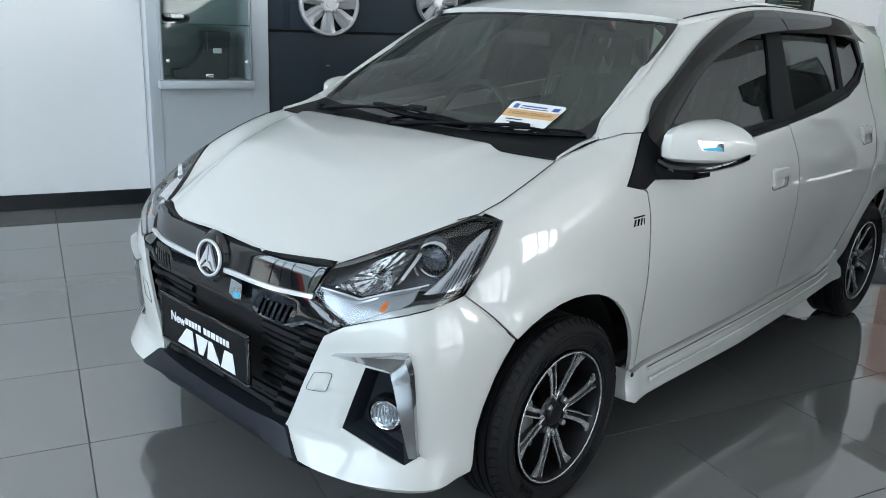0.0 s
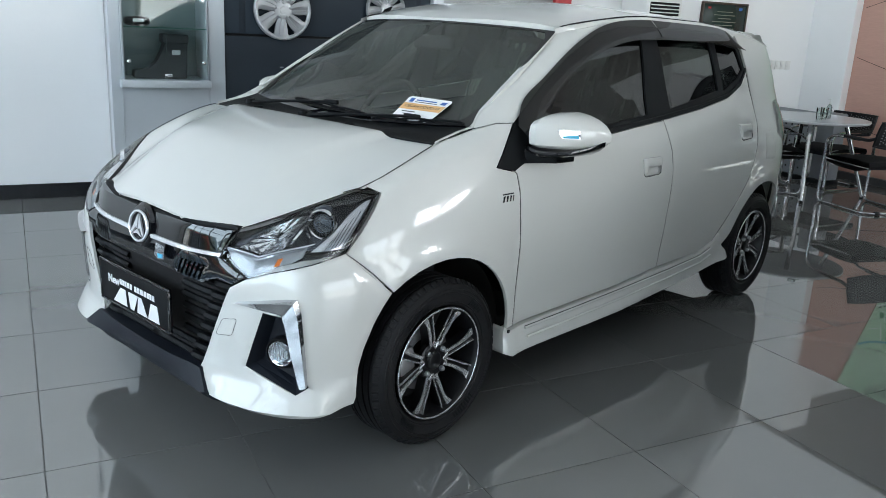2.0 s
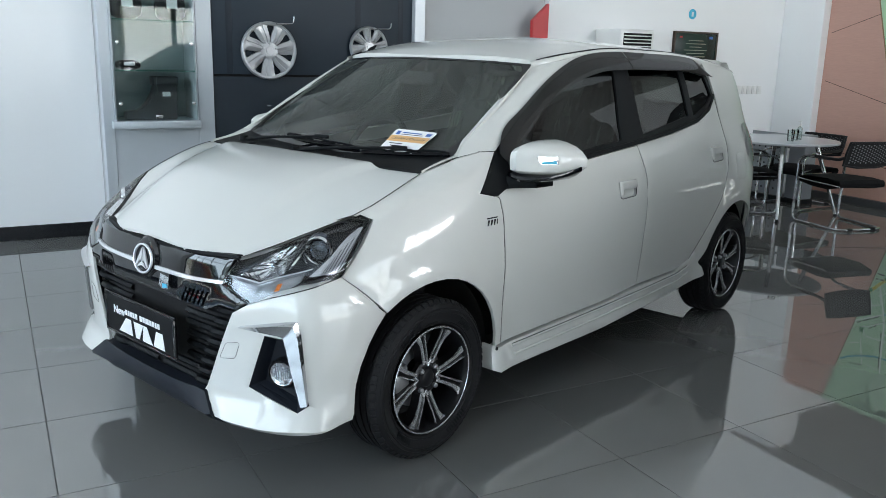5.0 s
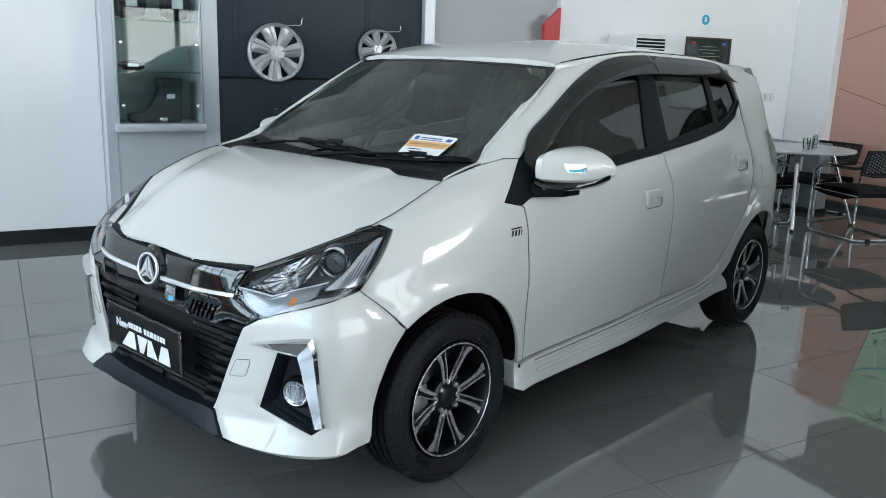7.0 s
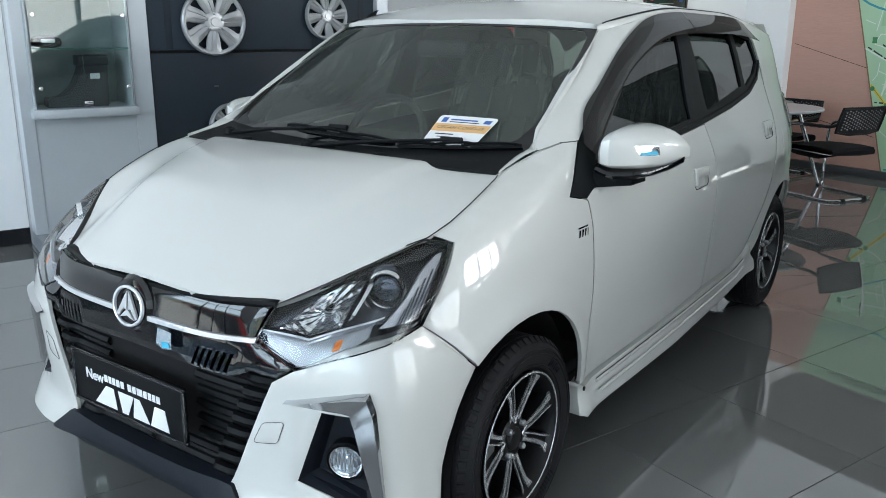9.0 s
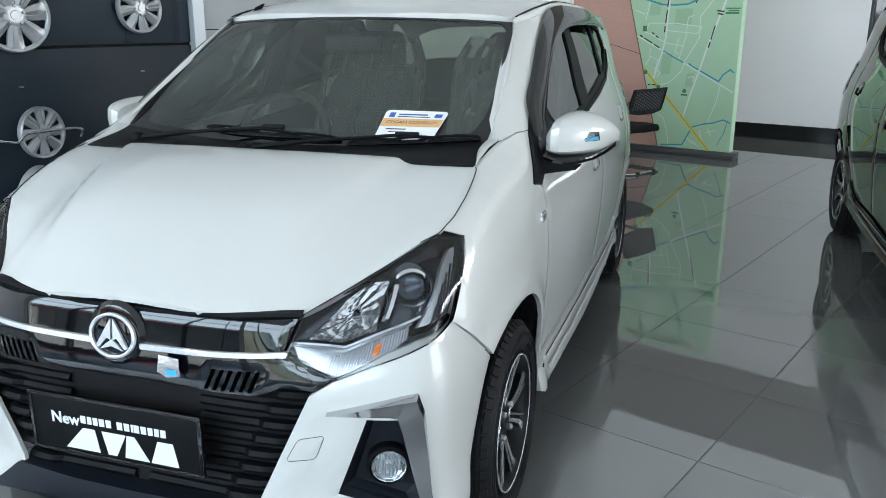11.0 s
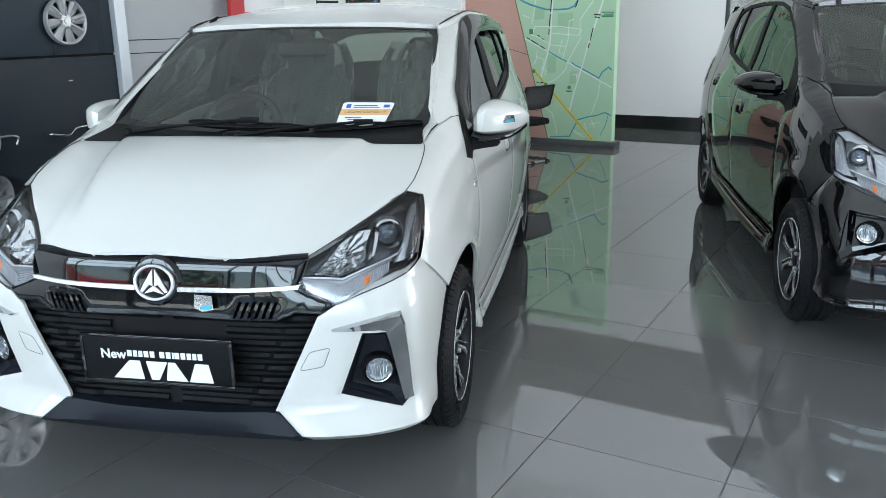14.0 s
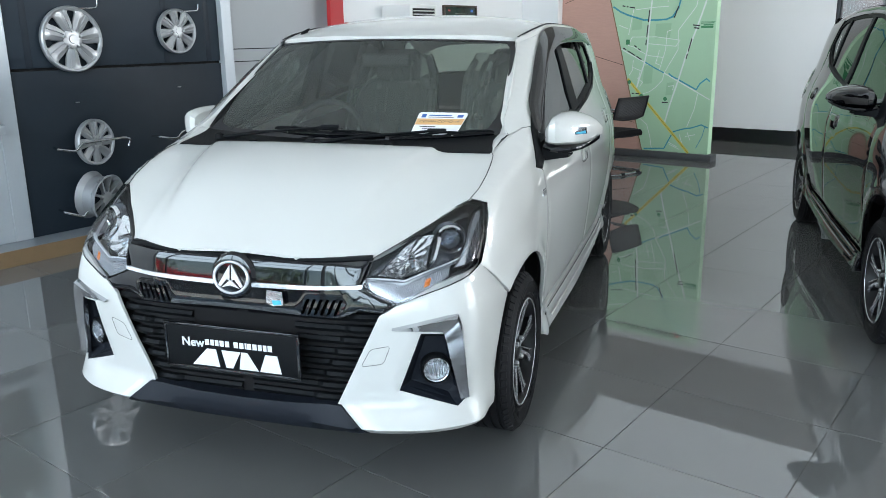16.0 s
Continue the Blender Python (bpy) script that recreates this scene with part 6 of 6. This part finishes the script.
part("map_title", shifted(lettering("JALUR TEST DRIVE", .094, .0006, .0016), FACE @ pose(-1.81, 2.262, .0090)), DARK_INK, panel)
part("title_mark", prism([(-1.38, 2.23), (-1.33, 2.23), (-1.30, 2.30), (-1.36, 2.30)], .0008, FACE @ pose(0, 0, .0066)), RED, panel)
for printed in panel.children:      # the print stops at the panel's upper edge
    for vert in printed.data.vertices:
        vert.co.z = min(vert.co.z, 2.354)

# ---- meeting table and chairs ----
table = thing("meeting_table", "round light grey meeting table with chrome legs", "table", ROOM @ pose(-2.22, 5.55, 0))
part("tabletop", lathe([(0, .676), (.50, .676), (.53, .683), (.535, .696), (.53, .703), (0, .703)], "z", 64), TABLE_GREY, table)
for q in range(4):
    a = radians(-45 + 90 * q)
    leg = part("leg", tube([(.33 * math.cos(a), .33 * math.sin(a), .676), (.57 * math.cos(a), .57 * math.sin(a), .02)], lambda t: .022 - .007 * t, 14), FURNITURE_CHROME, table)
    part("foot_pad", lathe([(.016, 0), (.02, .004), (.012, .024)], "z", 16, pose(.572 * math.cos(a), .572 * math.sin(a), 0)), MATT_BLACK, leg)
stand = thing("perforated_stand", "grey perforated steel pedestal behind the meeting table", "pedestal", ROOM @ pose(-2.80, 6.16, 0))
sheet = part("front_sheet", box(-.26, .20, -.008, .004, .05, .70, .004), PERF_GREY, stand)
for i in range(6):
    for j in range(7):
        part("perforation", lathe([(.010, -.0105), (.010, -.0082), (0, -.0082)], "y", 12, pose(-.22 + .076 * i, 0, .12 + .085 * j)), SHADE_BLACK, sheet)
part("side_post", box(.205, .40, .02, .20, .0, .70, .012), PERF_GREY, stand)
part("base_plate", box(-.28, .42, -.03, .20, 0, .045, .004), MATT_BLACK, stand)


def tumbler(u, v):
    ob = thing("drinking_glass", "clear drinking glass on the table", "glass", ROOM @ pose(u, v, .703))
    part("wall", lathe([(.026, 0), (.034, .105), (.032, .105), (.025, .006), (0, .006)], "z", 28), CLEAR, ob)
    part("base", lathe([(.024, .001), (.026, .004), (.022, .006), (0, .006)], "z", 28), CLEAR, ob)


def bottle(u, v):
    ob = thing("spray_bottle", "small clear sanitiser bottle with a white pump", "bottle", ROOM @ pose(u, v, .703))
    part("body", lathe([(0, 0), (.022, 0), (.024, .004), (.024, .10), (.018, .118), (.009, .125), (.009, .13)], "z", 28), glass("milky_plastic", (.75, .8, .82), 1.4, .1, .25), ob)
    part("pump", join(lathe([(.010, .128), (.010, .145), (.004, .147), (.004, .165), (.009, .166), (.009, .174), (0, .174)], "z", 20), box(-.03, 0, -.004, .004, .166, .173, .001)), AC_WHITE, ob)


tumbler(-2.0, 5.43)
tumbler(-2.035, 5.53)
bottle(-2.09, 5.66)


def cantilever_chair(m):
    """Faces +y in its own frame."""
    ch = thing("meeting_chair", "black mesh-back meeting chair on a chrome cantilever frame", "chair", m, "chairs round the table")
    part("seat", loft([[(x, y + .02 * math.cos(x * 6), .44 + h - .10 * x * x) for x in np.linspace(-.235, .235, 13)] for y, h in ((-.23, -.03), (-.235, .0), (-.22, .03), (-.1, .038), (.1, .030), (.20, .022), (.245, .0), (.225, -.04), (.1, -.062), (-.1, -.068), (-.23, -.03))]), BLACK_FABRIC, ch)
    def on_back(x, h):
        return (x, -.245 - .05 * h + .34 * x * x, .615 + .215 * h)
    back = part("backrest", loft([[on_back(x, h - .12 * (1 - h) * (1 - (x / .235) ** 2)) for x in np.linspace(-.235, .235, 15)] for h in np.linspace(0, 1, 9)]), BLACK_MESH, ch)
    edge = [on_back(x, h) for x, h in ((-.235, 0), (-.1, -.10), (.1, -.10), (.235, 0), (.240, .5), (.235, 1), (.1, 1.0), (-.1, 1.0), (-.235, 1), (-.240, .5))]
    part("back_rim", tube([Vector(edge[i]).lerp(Vector(edge[(i + 1) % 10]), t) for i in range(10) for t in (0, .5)], .010, 8, closed=True), BLACK_MESH, back)
    holes = [shifted(box(-.006, .006, -.0022, .0022, -.006, .006, 0), Matrix.Translation(on_back(x, h)) @ pose(0, 0, 0, -13, 0, 38 * x * 2) @ pose(0, 0, 0, 0, 45, 0)) for i, x in enumerate(np.linspace(-.19, .19, 15)) for h in np.linspace(.12 + .06 * (i % 2), .82 + .06 * (i % 2), 7)]
    tagged(part("mesh_gap", join(*holes), material("pale_gap", (.14, .145, .15), .6, stain=.05), back, flat=True), kind="stuff")
    for k in (1, -1):
        pts = [(k * .245, -.10, .655), (k * .255, .17, .652), (k * .258, .235, .60), (k * .255, .24, .05), (k * .25, .215, .014), (k * .24, -.24, .014), (k * .16, -.27, .014)]
        part("side_tube", tube(rounded(pts, .05, 6), .0125, 12), FURNITURE_CHROME, ch)
        part("armrest", tube(rounded([(k * .235, -.24, .685), (k * .245, -.18, .660), (k * .252, .06, .662)], .04, 5), .015, 10), BLACK_MESH, ch)
        part("seat_tube", tube(rounded([(k * .255, .235, .43), (k * .21, .20, .415), (k * .20, -.20, .405)], .03), .010, 10), FURNITURE_CHROME, ch)
    part("floor_tube", tube([(-.165, -.27, .014), (.165, -.27, .014)], .0125, 12), FURNITURE_CHROME, ch)
    for k in (1, -1):
        part("glide", lathe([(.016, -.022), (.016, .022)], "x", 14, pose(k * .12, -.27, .0155)), MATT_BLACK, ch)
    return ch


CHAIR_SIZE = Matrix.Diagonal((1, 1.1, .925, 1))
first = cantilever_chair(ROOM @ pose(-1.535, 5.58, 0, 0, 0, 78) @ CHAIR_SIZE)
copy_thing(first, ROOM @ pose(-2.37, 6.09, 0, 0, 0, 180) @ CHAIR_SIZE)
copy_thing(first, ROOM @ pose(-2.45, 5.37, 0, 0, 0, -38) @ CHAIR_SIZE)

# ---- glazed entrance behind the black car and the shop front ----
DARK_FRAME = material("dark_aluminium_frame", (.03, .032, .035), .35, .4, stain=.1)
for nm, u0, u1, v0, v1, h in (("window_1", -.14, 1.6, V1 + .02, V1 + .08, 2.5), ("window_2", -3.3, 1.3, V0 - .12, V0 - .06, 3.5), ("window_3", 1.6, 6.3, V0 - .12, V0 - .06, 3.5)):
    w = ROOMED(thing(nm, "dark framed shop window", "window", kind="structure"))
    n = 2 if nm == "window_1" else 4
    for q in range(n + 1):
        u = u0 + (u1 - u0) * q / n
        part("window_frame", box(max(u0, u - .04), min(u1, u + .04), v0, v1, 0, h, .004), DARK_FRAME, w)
    part("window_rail", box(u0, u1, v0, v1, 0, .08, .004), DARK_FRAME, w)
    part("window_rail", box(u0, u1, v0, v1, h - .08, h, .004), DARK_FRAME, w)
    if h > 3:
        part("window_rail", box(u0, u1, v0 + .002, v1 - .002, 2.40, 2.46, .004), DARK_FRAME, w)
    for q in range(n):
        u, x = u0 + (u1 - u0) * q / n + .04, u0 + (u1 - u0) * (q + 1) / n - .04
        g = part("pane", box(u, x, (v0 + v1) / 2 - .004, (v0 + v1) / 2 + .004, .08, h - .08), CLEAR, w)
        g.visible_shadow = False


side_glass = ROOMED(thing("window_4", "dark framed glazing along the side wall", "window", kind="structure"))
for q in range(5):
    v = 1.1 + 3.8 * q / 4
    part("window_frame", box(6.40, 6.48, max(1.1, v - .04), min(4.9, v + .04), .15, 2.2, .004), DARK_FRAME, side_glass)
for z in (.15, 1.05, 2.13):
    part("window_rail", box(6.402, 6.478, 1.1, 4.9, z, z + .07, .004), DARK_FRAME, side_glass)
# added, unseen: a frame before the fill lamp of the back wall
fill_frame = ROOMED(thing("window_5", "added dark frame, out of view, round the back wall's fill lamp", "window", kind="structure"))
for q in range(4):
    v = 5.4 + 3.0 * q / 3
    part("window_frame", box(6.40, 6.48, max(5.4, v - .04), min(8.4, v + .04), 1.85, 2.98, .004), DARK_FRAME, fill_frame)
for z in (1.85, 2.91):
    part("window_rail", box(6.402, 6.478, 5.4, 8.4, z, z + .07, .004), DARK_FRAME, fill_frame)
# ---- outside the glass front, seen only as reflections in the cars ----
shop = thing("shop_house", "low building across the road with a red fascia", "building", ROOM @ pose(-4, -24, -.2))
part("wall", box(-9, 9, -6, 0, 0, 2.7), material("pale_render", (.55, .52, .47), .8, grain=.05, stain=.1), shop)
part("fascia", box(-9.2, 9.2, 0, .4, 2.1, 2.8, .02), RED, shop)
part("shopfront", box(-8, 8, 0, .05, .1, 2.0), material("dark_shopfront", (.05, .06, .07), .2, stain=.1), shop)
random.seed(11)
LEAF = material("tree_leaf", (.07, .12, .03), .6, grain=.2, grain_size=12, stain=.2, stain_size=2)
BARK = material("tree_bark", (.12, .09, .06), .9, grain=.3, grain_size=20, stain=.2)


def street_tree(u, v, h):
    ob = thing("street_tree", "small leafy green roadside tree", "tree", ROOM @ pose(u, v, -.2), "roadside trees")
    part("trunk", tube([(0, 0, 0), (.05, .02, h * .3), (-.03, .06, h * .6), (.04, 0, h * .9)], lambda t: .11 - .08 * t, 10), BARK, ob)
    bm = bmesh.new()
    for _ in range(700):
        c = Vector((random.gauss(0, .26), random.gauss(0, .26), random.gauss(.72, .16))) * h
        if (Vector((c.x, c.y, (c.z - .72 * h))).length) > .5 * h:
            continue
        n = Vector((random.uniform(-1, 1), random.uniform(-1, 1), random.uniform(-.3, 1))).normalized()
        t = n.orthogonal().normalized()
        w = n.cross(t)
        s = random.uniform(.08, .16)
        bm.faces.new([bm.verts.new(c + t * a * s + w * b * s * .5) for a, b in ((-1, 0), (-.2, -1), (1, 0), (-.2, 1))])
    tagged(part("crown", bm, LEAF, ob, flat=True), kind="stuff")


for u, v, h in ((-6, -14, 4.0), (-1.5, -15, 3.2), (5, -14, 4.4), (10, -16, 4.0)):
    street_tree(u, v, h)

# ---- floor tiles, laid one by one near the cars ----
TILE = .6


def tile_material():
    m = material("polished_porcelain", (.136, .138, .134), .018, grain=.05, grain_size=260, stain=.05, stain_size=2.2, spec=.5, rough_var=.012)
    nt = m.node_tree
    n, l = nt.nodes, nt.links
    b = n["Principled BSDF"]
    b.inputs["IOR"].default_value = 2.4
    src = b.inputs["Base Color"].links[0].from_socket
    info, mul, mix = n.new("ShaderNodeObjectInfo"), n.new("ShaderNodeMath"), n.new("ShaderNodeMix")
    mul.operation = "MULTIPLY_ADD"
    mul.inputs[1].default_value, mul.inputs[2].default_value = .10, .95
    mix.data_type, mix.blend_type = "RGBA", "MULTIPLY"
    mix.inputs["Factor"].default_value = 1
    l.new(info.outputs["Random"], mul.inputs[0])
    l.new(src, mix.inputs["A"])
    l.new(mul.outputs[0], mix.inputs["B"])
    l.new(mix.outputs["Result"], b.inputs["Base Color"])
    return m


TILE_MAT = tile_material()
_g = .0016
_bm = box(_g, TILE - _g, _g, TILE - _g, -.02, 0, .0004, 1)
tile_mesh = mesh_of(_bm, "tile", True)
tile_mesh.materials.append(TILE_MAT)
_rest = []
for i in range(-8, 12):
    for j in range(-9, 18):
        u, v = 1.065 + TILE * i, -.934 + TILE * j
        if u + TILE < U0 or u > U1 or v + TILE < V0 or v > V1:
            continue
        if -8 <= i <= 4 and -4 <= j <= 17:
            t = new("tile", tile_mesh)
            t.parent = floor
            t.matrix_basis = pose(u, v, 0)
        else:
            _rest.append(box(u + _g, u + TILE - _g, v + _g, v + TILE - _g, -.02, 0))
tagged(part("tile_field", join(*_rest), TILE_MAT, floor, flat=True), kind="stuff")
